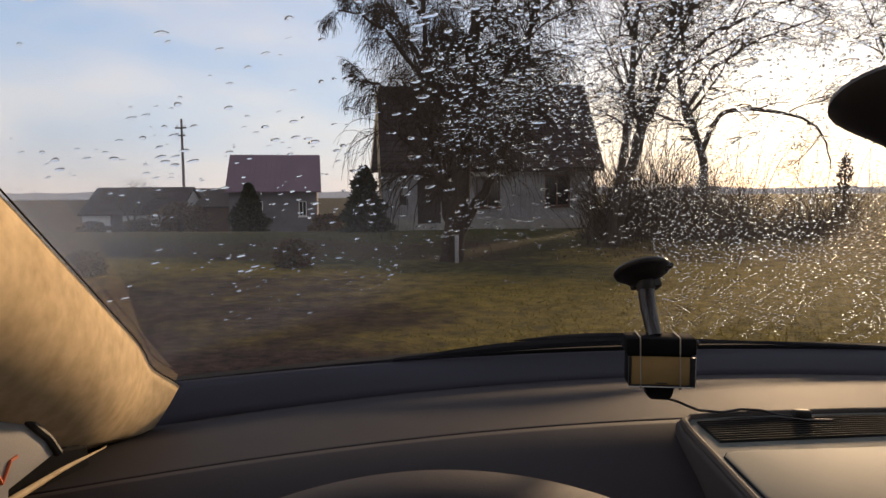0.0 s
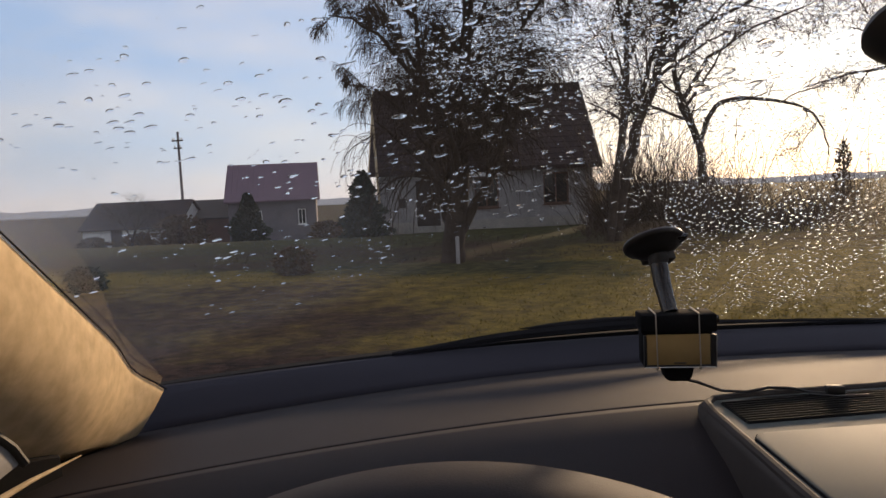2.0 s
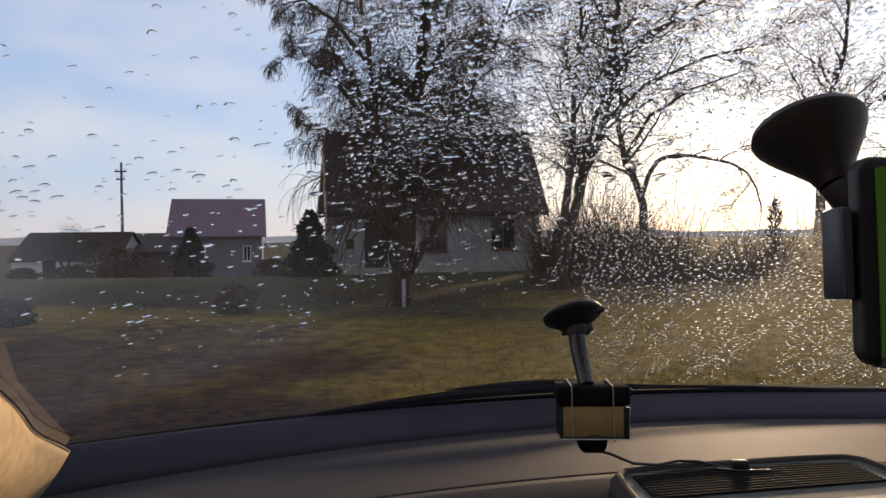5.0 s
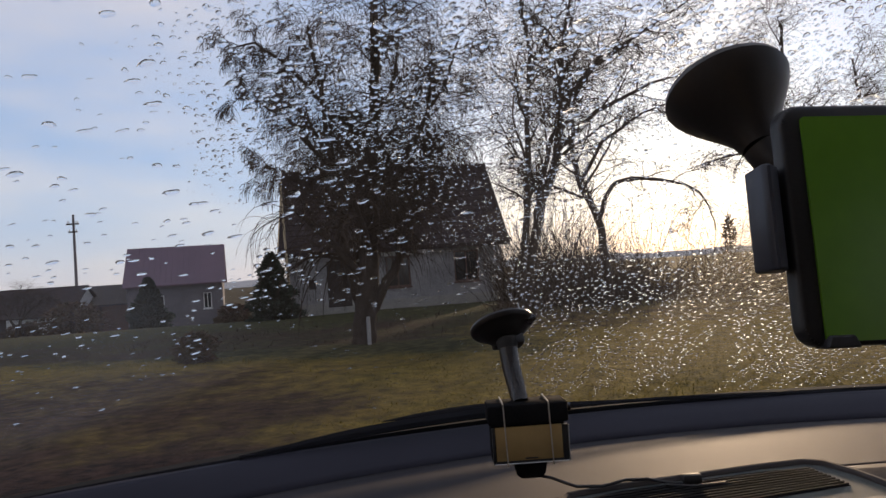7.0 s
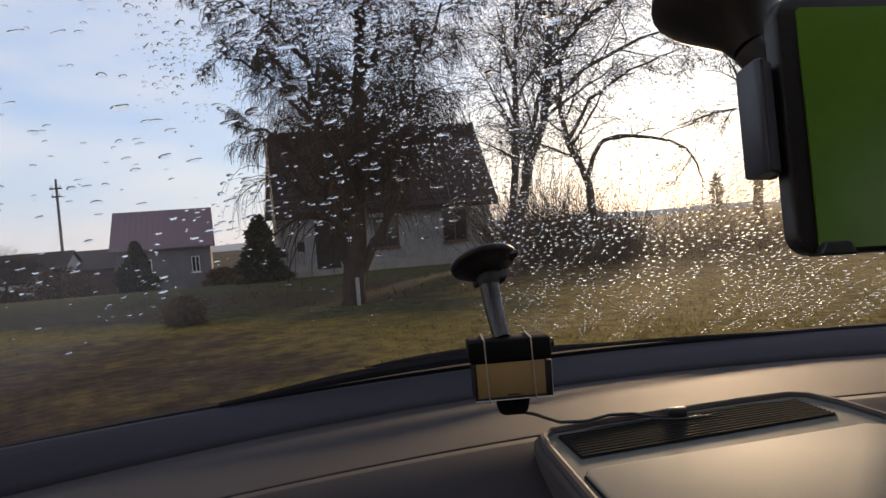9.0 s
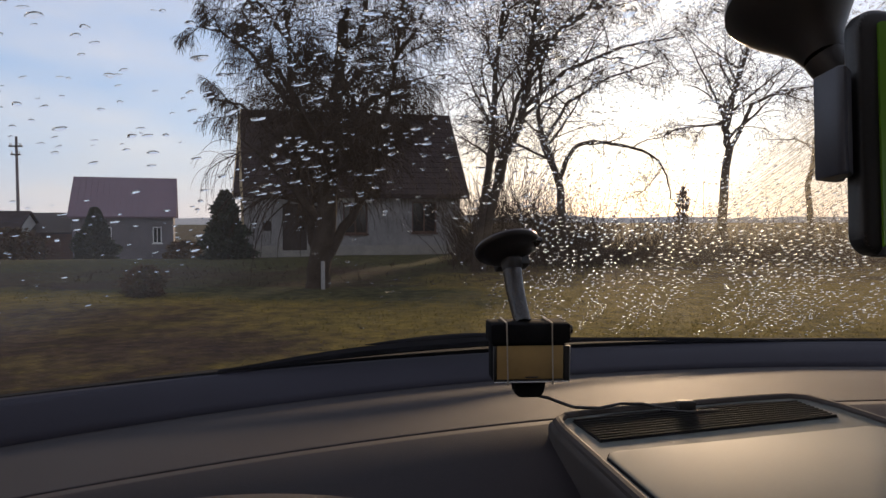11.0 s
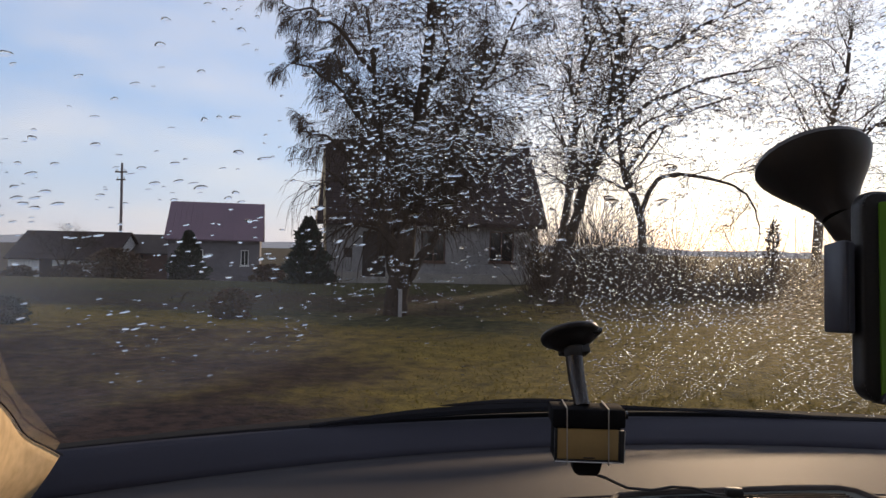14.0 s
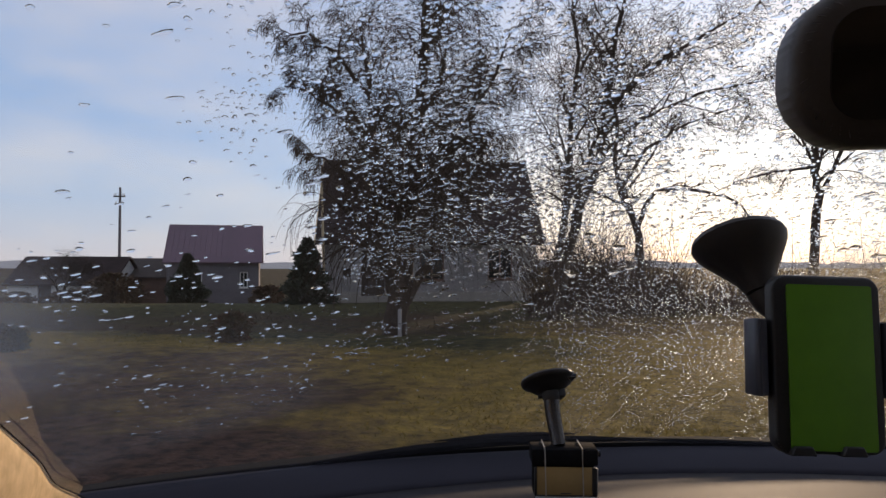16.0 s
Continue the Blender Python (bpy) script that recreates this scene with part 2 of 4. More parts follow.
M_ROOF = mat("dark_roof", (0.055, 0.04, 0.038), (0.03, 0.022, 0.022), 0.95, scale=1.0, fine=10, bump=0.5, dist=0.02, spec=0.05)
M_PURPLE = mat("purple_metal_roof", (0.145, 0.08, 0.105), (0.105, 0.06, 0.08), 0.5, scale=0.8, fine=8, bump=0.2, dist=0.01)
M_GREYWALL = mat("grey_brick_wall", (0.16, 0.14, 0.145), (0.10, 0.088, 0.092), 0.95, scale=1.0, fine=7, bump=0.4, dist=0.02)
M_DARKWOOD = mat("dark_wood", (0.05, 0.035, 0.028), (0.032, 0.023, 0.02), 0.8, scale=2, fine=25, bump=0.5, dist=0.01)
M_BROWNWOOD = mat("brown_boards", (0.12, 0.06, 0.04), (0.07, 0.04, 0.03), 0.8, scale=2, fine=25, bump=0.5, dist=0.01)
M_WHITE = mat("white_paint", (0.72, 0.7, 0.66), (0.55, 0.53, 0.5), 0.7, scale=5, fine=30, bump=0.3, dist=0.005)
M_PALE = mat("pale_wood", (0.55, 0.42, 0.25), (0.4, 0.3, 0.18), 0.8, scale=3, fine=25, bump=0.3, dist=0.005)
M_CONIFER = mat("conifer_needles", (0.03, 0.042, 0.022), (0.02, 0.028, 0.016), 0.9, scale=3, fine=20, bump=0.0)
M_BUSH = mat("bush_leaves", (0.095, 0.040, 0.022), (0.06, 0.05, 0.02), 0.9, scale=3, fine=14, bump=0.0)
# pale blue-grey and a faint glow put the distant haze into the woods
M_HAZE = mat("hazed_far_woods", (0.30, 0.31, 0.33), (0.24, 0.25, 0.28), 1.0, scale=0.05, fine=0.6, bump=0.0)
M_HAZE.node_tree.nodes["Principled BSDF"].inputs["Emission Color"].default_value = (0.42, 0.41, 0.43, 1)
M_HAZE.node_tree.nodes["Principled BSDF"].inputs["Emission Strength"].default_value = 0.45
M_WINGLASS = mat("dark_window_glass", (0.02, 0.022, 0.025), (0.015, 0.016, 0.018), 0.08, bump=0.0)


# ---- mesh helpers ----
def empty(name, loc=(0, 0, 0), label="", category="", group="", kind=""):
    ob = new(name)
    ob.location = loc
    return tagged(ob, label, category, group, kind)


def mesh_object(name, me, material, parent=None, label="", smooth=True):
    me.materials.append(material)
    if smooth:
        me.polygons.foreach_set("use_smooth", [True] * len(me.polygons))
    ob = new(name, me)
    if parent:
        ob.parent = parent
        bpy.context.view_layer.update()
        ob.matrix_parent_inverse = Matrix.Translation(-world_loc(parent))
    return tagged(ob, label)


def world_loc(ob):
    loc = Vector(ob.location)
    while ob.parent:
        if ob.matrix_parent_inverse:
            loc = ob.matrix_parent_inverse @ loc
        ob = ob.parent
        loc = loc + Vector(ob.location)
    return loc


def part(name, bm, material, parent=None, label="", smooth=True):
    """One mesh object from a bmesh given in world metres, under a thing or part."""
    bmesh.ops.recalc_face_normals(bm, faces=bm.faces)
    me = bpy.data.meshes.new(name)
    bm.to_mesh(me)
    bm.free()
    ob = mesh_object(name, me, material, parent, label, smooth)
    if smooth:
        me.set_sharp_from_angle(angle=radians(35))
    return ob


def raw(name, verts, faces, material, parent=None, label="", smooth=False):
    me = bpy.data.meshes.new(name)
    me.from_pydata(verts, [], faces)
    me.update()
    return mesh_object(name, me, material, parent, label, smooth)


def box_bm(x0, x1, y0, y1, z0, z1, bevel=0.0, seg=2, m=None):
    bm = bmesh.new()
    bmesh.ops.create_cube(bm, size=1.0)
    bmesh.ops.transform(bm, matrix=Matrix.Translation(((x0 + x1) / 2, (y0 + y1) / 2, (z0 + z1) / 2)) @ Matrix.Diagonal((x1 - x0, y1 - y0, z1 - z0, 1)), verts=bm.verts)
    if bevel:
        bmesh.ops.bevel(bm, geom=bm.edges[:], offset=bevel, segments=seg, affect="EDGES", profile=0.5)
    if m:
        bmesh.ops.transform(bm, matrix=m, verts=bm.verts)
    return bm


def tube_bm(points, radii, sides=10, cap=True, bm=None):
    """A tube along points, with a radius for each."""
    bm = bm or bmesh.new()
    pts = [Vector(p) for p in points]
    rings, ref = [], None
    for i, p in enumerate(pts):
        d = (pts[min(i + 1, len(pts) - 1)] - pts[max(i - 1, 0)]).normalized()
        if ref is None:
            ref = d.orthogonal().normalized()
        ref = (ref - d * ref.dot(d)).normalized()
        w = d.cross(ref)
        r = radii[i] if hasattr(radii, "__len__") else radii
        rings.append([bm.verts.new(p + r * (math.cos(a) * ref + math.sin(a) * w)) for a in [2 * math.pi * k / sides for k in range(sides)]])
    for a, b in zip(rings, rings[1:]):
        for k in range(sides):
            bm.faces.new((a[k], a[(k + 1) % sides], b[(k + 1) % sides], b[k]))
    if cap:
        bm.faces.new(rings[0])
        bm.faces.new(rings[-1][::-1])
    return bm


def prism_bm(outline, axis, a, b, bevel=0.0, seg=2, m=None):
    """Extrude a 2D outline along an axis from a to b. Outline axes: x -> (y, z), y -> (x, z), z -> (x, y)."""
    bm = bmesh.new()

    def put(p, v):
        return (v, *p) if axis == "x" else (p[0], v, p[1]) if axis == "y" else (*p, v)
    lo = [bm.verts.new(put(p, a)) for p in outline]
    hi = [bm.verts.new(put(p, b)) for p in outline]
    bm.faces.new(lo)
    bm.faces.new(hi[::-1])
    for k in range(len(outline)):
        j = (k + 1) % len(outline)
        bm.faces.new((lo[k], lo[j], hi[j], hi[k]))
    if bevel:
        bmesh.ops.recalc_face_normals(bm, faces=bm.faces)
        bmesh.ops.bevel(bm, geom=bm.edges[:], offset=bevel, segments=seg, affect="EDGES", profile=0.5)
    if m:
        bmesh.ops.transform(bm, matrix=m, verts=bm.verts)
    return bm


def rounded(x0, x1, z0, z1, r, n=6):
    """A rounded rectangle's outline."""
    out = []
    for cx, cz, a0 in ((x1 - r, z1 - r, 0), (x0 + r, z1 - r, 90), (x0 + r, z0 + r, 180), (x1 - r, z0 + r, 270)):
        out += [(cx + r * math.cos(radians(a0 + 90 * k / n)), cz + r * math.sin(radians(a0 + 90 * k / n))) for k in range(n + 1)]
    return out


def lathe_bm(profile, m, sides=28):
    """Turn (radius, height) pairs about z, then place by m."""
    bm = bmesh.new()
    rings = [[bm.verts.new((r * math.cos(2 * math.pi * k / sides), r * math.sin(2 * math.pi * k / sides), h)) for k in range(sides)] for r, h in profile]
    for a, b in zip(rings, rings[1:]):
        for k in range(sides):
            bm.faces.new((a[k], a[(k + 1) % sides], b[(k + 1) % sides], b[k]))
    bm.faces.new(rings[0])
    bm.faces.new(rings[-1][::-1])
    bmesh.ops.transform(bm, matrix=m, verts=bm.verts)
    return bm


def smooth01(a, b, v):
    t = min(max((v - a) / (b - a), 0.0), 1.0)
    return t * t * (3 - 2 * t)


def loft(name, rows, material, parent=None, label="", smooth=True, close=False):
    """A sheet through rows of points."""
    n = len(rows[0])
    verts = [p for r in rows for p in r]
    faces = [(i * n + k, i * n + k + 1, (i + 1) * n + k + 1, (i + 1) * n + k) for i in range(len(rows) - 1) for k in range(n - 1)]
    return raw(name, verts, faces, material, parent, label, smooth)


# ---- ground ----
def ground_z(x, y):
    z = -1.25 * smooth01(27, 47, y) * smooth01(4, -14, x) - 0.3 * smooth01(27, 60, y)
    return z + 0.05 * noise.noise((x * 0.25, y * 0.25, 0)) * smooth01(2, 8, math.hypot(x, y)) - 0.06


def soil_amount(x, y):
    v = 0.80 * smooth01(2.4, -3.4, x + 0.12 * (y - 6)) * smooth01(16.0, 10.0, y) + 0.5 * smooth01(15.3, 17, y) * smooth01(26, 21, y)
    v += 0.40 * smooth01(7.5, 4.8, y) + 0.55 * smooth01(45, 60, y)
    return v + 0.35 * noise.noise((x * 0.35, y * 0.6, 5)) + 0.2 * noise.noise((x * 1.1, y * 1.6, 8))


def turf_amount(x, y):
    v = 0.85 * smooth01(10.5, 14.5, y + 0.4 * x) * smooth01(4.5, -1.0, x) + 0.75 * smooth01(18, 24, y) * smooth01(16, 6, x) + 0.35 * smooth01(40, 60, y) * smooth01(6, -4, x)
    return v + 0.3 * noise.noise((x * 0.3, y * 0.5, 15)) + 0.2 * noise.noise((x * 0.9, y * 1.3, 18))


def build_ground():
    xs = [-2500, -900, -350, -150, -90, -70] + [-56 + 2.0 * k for k in range(22)] + [-12 + 0.4 * k for k in range(66)] + [15, 17, 20, 24, 28, 34, 42, 55, 80, 150, 350, 900, 2500]
    ys = [-2500, -800, -200, -60, -20, -8, -2] + [2 + 0.4 * k for k in range(65)] + [29 + 1.5 * k for k in range(24)] + [68, 75, 90, 110, 150, 250, 500, 1000, 2600]
    rows = [[(x, y, ground_z(x, y)) for x in xs] for y in ys]
    ob = tagged(loft("ground", rows, M_GRASS), "winter lawn with yellow-green grass and bare brown soil", "ground", kind="structure")
    at = ob.data.attributes.new("soil", "FLOAT", "POINT")
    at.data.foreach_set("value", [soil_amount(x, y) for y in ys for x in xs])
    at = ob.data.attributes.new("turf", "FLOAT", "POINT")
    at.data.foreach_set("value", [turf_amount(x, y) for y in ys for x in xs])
    rng = np.random.default_rng(3)
    verts, faces = [], []
    for _ in range(70000):
        y = 4.0 + 22 * rng.random() ** 1.4
        x = (rng.random() * 2 - 1) * (3 + y * 0.75) + 0.16 * y
        if soil_amount(x, y) + 0.5 * rng.random() > 0.55 or turf_amount(x, y) + 0.3 * rng.random() > 0.75:
            continue
        z, h, w, a = ground_z(x, y), 0.016 + 0.045 * rng.random() ** 1.5, 0.008 + 0.010 * rng.random(), rng.random() * 6.28
        dx, dy, lx, ly = math.cos(a) * w, math.sin(a) * w, rng.normal() * 0.05, rng.normal() * 0.05
        i = len(verts)
        verts += [(x - dx, y - dy, z - 0.01), (x + dx, y + dy, z - 0.01), (x + lx, y + ly, z + h)]
        faces.append((i, i + 1, i + 2))
    tagged(raw("grass", verts, faces, M_BLADE), "short yellow-green winter grass in uneven tufts", "grass", kind="stuff")


build_ground()


# ---- trees ----
def grow(rng, base, heading, length, radius, level, spec, limbs, twigs, given=None):
    """One branch and its children; limbs and twigs gather (points, radii). A given path replaces the grown one."""
    n = spec["seg"][level]
    if given:
        pts, n = [Vector(q) for q in given], len(given) - 1
        length = sum((b - a).length for a, b in zip(pts, pts[1:]))
        rad = [max(radius * (1 - 0.75 * k / n), 0.012) for k in range(n + 1)]
    else:
        p, d = Vector(base), Vector(heading).normalized()
        pts, rad = [p.copy()], [radius]
        for k in range(n):
            f = (k + 1) / n
            wob = Vector((rng.normal(), rng.normal(), rng.normal())) * spec["wobble"][level]
            pull = Vector((0, 0, spec["up"][level] * (1 - f) - spec["droop"][level] * f))
            d = (d + wob + pull / n * 2).normalized()
            p = p + d * (length / n)
            pts.append(p.copy())
            rad.append(max(radius * (1 - 0.8 * f), 0.0042))
    (limbs if level < spec["limb_levels"] else twigs).append((pts, rad))
    if level + 1 >= len(spec["seg"]):
        return
    kids = spec["kids"][level] if not given else max(spec.get("least", 3), int(spec["kids"][0] * length / 8.0))
    for c in range(kids):
        f = spec["start"][level] + (1 - spec["start"][level]) * (c + rng.random()) / kids
        i = min(int(f * n), n - 1)
        q = pts[i].lerp(pts[i + 1], f * n - i)
        axis = (pts[i + 1] - pts[i]).normalized()
        side = axis.orthogonal().normalized()
        side.rotate(Matrix.Rotation(rng.random() * 6.283, 3, axis))
        ang = radians(spec["angle"][level] * (0.7 + 0.6 * rng.random()))
        h = axis * math.cos(ang) + side * math.sin(ang)
        size = min(length, 8.0) if given else length
        grow(rng, q, h, size * spec["ratio"][level] * (0.65 + 0.7 * rng.random()) * (1.15 - 0.5 * f), max(rad[i] * 0.5, 0.0065), level + 1, spec, limbs, twigs)


def tubes_mesh(branches, sides):
    verts, faces = [], []
    for pts, rad in branches:
        ref, prev = None, None
        for i, p in enumerate(pts):
            d = (pts[min(i + 1, len(pts) - 1)] - pts[max(i - 1, 0)])
            if d.length < 1e-6:
                d = Vector((0, 0, 1))
            d.normalize()
            if ref is None:
                ref = d.orthogonal().normalized()
            ref = (ref - d * ref.dot(d))
            ref = ref.normalized() if ref.length > 1e-5 else d.orthogonal().normalized()
            w = d.cross(ref)
            s = len(verts)
            for k in range(sides):
                a = 2 * math.pi * k / sides
                verts.append(p + rad[i] * (math.cos(a) * ref + math.sin(a) * w))
            if prev is not None:
                for k in range(sides):
                    faces.append((prev + k, prev + (k + 1) % sides, s + (k + 1) % sides, s + k))
            prev = s
    return verts, faces


def tree(name, y, stems, spec, seed, label, category="tree", group=""):
    """Stems: (radius, (x, z) path, lean in y per metre of height)."""
    rng = np.random.default_rng(seed)
    base = (stems[0][1][0][0], y, stems[0][1][0][1])
    root = empty(name, base, label, category, group)
    limbs, twigs = [], []
    for radius, path, lean, *dense in stems:
        fine = []
        z0 = path[0][1]
        for (xa, za), (xb, zb) in zip(path, path[1:]):
            for k in range(3):
                f = k / 3
                fine.append((xa + (xb - xa) * f + 0.03 * rng.normal(), y + lean * (za + (zb - za) * f - z0) + 0.03 * rng.normal(), za + (zb - za) * f))
        fine.append((path[-1][0], y + lean * (path[-1][1] - z0), path[-1][1]))
        sub_l, sub_t = [], []
        grow(rng, None, None, 0, radius, 0, dict(spec, kids=[spec["kids"][0] * dense[0], *spec["kids"][1:]]) if dense else spec, sub_l, sub_t, given=fine)
        v, f = tubes_mesh([sub_l[0]], 10)
        raw("trunk", v, f, M_BARK, root, smooth=True)
        limbs += sub_l[1:]
        twigs += sub_t
    v, f = tubes_mesh(limbs, 5)
    tagged(raw("limbs", v, f, M_BARK, root, smooth=True), kind="stuff")
    v, f = tubes_mesh(twigs, 3)
    tagged(raw("twigs", v, f, M_TWIG, root, "bare thin twigs"), kind="stuff")
    return root


WEEPING = dict(seg=[10, 8, 7, 7], wobble=[0.05, 0.10, 0.12, 0.07], up=[0.2, 0.25, 0.0, 0.0], droop=[0.0, 0.3, 1.0, 2.2], kids=[17, 12, 14], start=[0.22, 0.12, 0.08], angle=[45, 48, 50], ratio=[0.30, 0.5, 0.9], limb_levels=2)
OPEN = dict(seg=[9, 8, 6, 5], wobble=[0.07, 0.13, 0.16, 0.15], up=[0.15, 0.2, 0.1, 0.0], droop=[0.0, 0.05, 0.25, 0.5], kids=[12, 10, 11], start=[0.31, 0.13, 0.07], angle=[44, 48, 52], ratio=[0.36, 0.52, 0.7], limb_levels=2)
tree("weeping_birch", 16.2, [
    (0.30, [(-1.52, -0.12), (-1.45, 0.6), (-1.29, 1.9), (-1.14, 3.1), (-1.02, 4.3), (-0.9, 5.7), (-0.78, 7.3), (-0.7, 9.6)], 0.03),
    (0.13, [(-1.42, 0.5), (-0.83, 1.4), (-0.5, 2.0), (-0.22, 2.7), (0.02, 3.6), (0.35, 5.0), (0.6, 7.2)], 0.06),
    (0.13, [(-1.44, 0.7), (-1.76, 1.75), (-1.98, 3.0), (-2.12, 4.4), (-2.2, 5.8), (-2.5, 8.0)], 0.1),
    (0.09, [(-1.2, 2.6), (-1.9, 4.2), (-2.7, 5.6), (-3.3, 6.6)], 0.15),
    (0.06, [(-1.9, 2.7), (-2.6, 3.7), (-3.3, 4.3), (-3.9, 4.4)], 0.1),
    (0.06, [(-2.2, 5.8), (-3.0, 6.9), (-3.7, 7.4), (-4.3, 7.3)], 0.05),
    (0.06, [(-2.1, 4.3), (-2.9, 5.3), (-3.6, 5.9), (-4.2, 6.0)], -0.1),
    (0.09, [(-1.14, 3.1), (-0.1, 4.6), (0.8, 5.9), (1.3, 7.2)], -0.1)], WEEPING, 11, "large bare weeping birch with drooping twigs on the lawn")
tree("leaning_tree", 20.8, [
    (0.20, [(3.05, -0.12), (3.3, 1.6), (3.83, 3.5), (4.5, 5.3), (4.7, 7.0), (4.9, 8.5), (5.3, 10.2)], 0.04),
    (0.15, [(2.9, -0.12), (3.05, 1.6), (3.38, 3.9), (3.5, 6.3), (3.67, 8.1), (3.5, 10.0)], -0.03),
    (0.12, [(3.1, 0.3), (3.59, 2.7), (3.9, 4.1), (4.3, 5.5), (5.2, 7.0), (6.2, 8.2)], 0.1),
    (0.09, [(4.45, 5.1), (5.7, 6.2), (7.5, 7.0), (9.6, 7.4)], 0.05),
    (0.09, [(4.65, 6.6), (6.0, 7.8), (7.6, 8.8), (9.0, 9.6)], 0.0)], OPEN, 21, "bare multi-stemmed tree with leaning trunks", group="bare trees")
tree("bare_tree", 23.3, [
    (0.17, [(6.38, -0.12), (6.22, 2.1), (6.18, 2.9), (5.65, 4.1), (5.43, 5.2), (5.53, 6.6), (5.28, 8.1)], 0.02),
    (0.10, [(6.18, 2.8), (6.28, 3.35), (6.5, 3.85), (6.85, 4.2), (7.42, 4.32), (8.1, 4.24), (8.75, 4.12), (9.3, 3.98), (9.75, 3.68), (10.05, 3.15), (10.22, 2.3)], 0.0, 0.45),
    (0.08, [(5.6, 4.3), (6.5, 5.7), (8.0, 6.6), (9.8, 7.2)], 0.05)], OPEN, 31, "bare tree with a long arching side limb", group="bare trees")
tree("bare_tree", 25.0, [
    (0.19, [(13.1, -0.12), (13.07, 2.3), (13.28, 4.3), (13.12, 5.1), (13.2, 5.8), (13.66, 7.0), (14.1, 8.5), (14.2, 10.0)], 0.02),
    (0.09, [(13.2, 4.1), (14.16, 6.0), (15.2, 6.5), (16.8, 6.75), (17.5, 7.5)], 0.0),
    (0.08, [(13.11, 5.3), (12.6, 5.2), (11.6, 5.1), (10.1, 4.7)], 0.0)], OPEN, 41, "bare crooked tree with forked limbs", group="bare trees")
tree("bare_tree", 27.0, [(0.15, [(18.0, -0.12), (17.8, 3.0), (18.2, 5.5), (18.0, 9.0)], 0.0)], OPEN, 51, "bare tree standing in the brown scrub", group="bare trees")
APPLE = dict(OPEN, least=10, ratio=[0.6, 0.6, 0.7], kids=[14, 9, 9], start=[0.35, 0.1, 0.05])
tree("apple_tree", 40.0, [
    (0.13, [(-24.4, -1.05), (-24.35, -0.3), (-24.0, 0.5), (-23.7, 1.5)], 0.0),
    (0.08, [(-24.36, -0.3), (-24.9, 0.6), (-25.6, 1.4)], 0.0),
    (0.07, [(-24.1, 0.3), (-23.3, 1.0), (-22.8, 1.4)], 0.0)], APPLE, 61, "small bare fruit tree in front of the shed", category="tree")


def foliage(name, loc, height, width, count, size, material, label, category, cone=True, seed=1, sub="leaves"):
    """A shrub or conifer: a stem and a crown of many small leaf blades with an uneven outline."""
    rng = np.random.default_rng(seed)
    root = empty(name, loc, label, category)
    v, f = tubes_mesh([([Vector(loc) + Vector((0, 0, height * k / 4)) for k in range(5)], [width * 0.06 * (1 - k / 5) + 0.01 for k in range(5)])], 6)
    raw("stem", v, f, M_BARK, root)
    verts, faces = [], []
    for _ in range(count):
        t = rng.random()
        a = rng.random() * 6.283
        edge = (1 - t) ** 0.8 if cone else math.sqrt(max(1 - (2 * t - 0.8) ** 2 / 1.5, 0.02))
        lump = 0.72 + 0.8 * noise.noise((math.cos(a) * 2.2 + seed, math.sin(a) * 2.2, t * 6))
        r = width * 0.5 * edge * lump * math.sqrt(0.25 + 0.75 * rng.random())
        p = Vector(loc) + Vector((r * math.cos(a), r * math.sin(a), 0.03 * height + t * height * 0.97))
        d = Vector((math.cos(a) + rng.normal() * 0.5, math.sin(a) + rng.normal() * 0.5, rng.normal() * 0.6 + (0.5 if cone else 0.1))).normalized()
        s = d.cross(Vector((rng.normal(), rng.normal(), rng.normal()))).normalized()
        ln = size * (0.6 + 0.8 * rng.random())
        i = len(verts)
        verts += [p - s * ln * 0.25, p + s * ln * 0.25, p + d * ln + s * ln * 0.1, p + d * ln - s * ln * 0.1]
        faces.append((i, i + 1, i + 2, i + 3))
    tagged(raw(sub, verts, faces, material, root), kind="stuff")
    return root


foliage("thuja", (-16.6, 40.0, -0.95), 3.1, 3.0, 8000, 0.2, M_CONIFER, "dark conical evergreen beside the purple-roofed house", "conifer", seed=2, sub="needles")
foliage("spruce", (-6.8, 29.5, -0.2), 2.9, 2.6, 7000, 0.2, M_CONIFER, "dark loose evergreen at the corner of the old house", "conifer", seed=3, sub="needles")
# few needles in bush brown stand in for the spruce's backlit, hazy look
foliage("spruce", (15.5, 34.0, -0.3), 3.6, 1.5, 420, 0.2, M_BUSH, "thin young spruce at the edge of the field, backlit haze in its brownish colour", "conifer", seed=9, sub="needles")
foliage("shrub", (-4.9, 14.5, -0.1), 0.68, 0.98, 2600, 0.07, M_BUSH, "low reddish-brown shrub on the lawn", "shrub", cone=False, seed=4)
foliage("shrub", (-8.8, 12.8, -0.1), 0.55, 0.9, 1800, 0.07, M_CONIFER, "low dark shrub at the edge of the bare soil", "shrub", cone=False, seed=6)
for k, (bx, by, bh, bw) in enumerate(((-26.4, 44.0, 1.2, 2.6), (-22.6, 43.0, 1.9, 3.0), (-30.5, 45.0, 1.0, 2.2), (-12.2, 42.0, 1.6, 2.6))):
    foliage("shrub", (bx, by, -1.35), bh, bw, 3000, 0.16, M_BUSH, "dark brown leafless shrub by the sheds", "shrub", cone=False, seed=20 + k)
foliage("shrub", (-19.0, 36.0, -0.8), 1.9, 3.6, 4200, 0.14, M_BUSH, "wide brown shrub by the far house", "shrub", cone=False, seed=5)


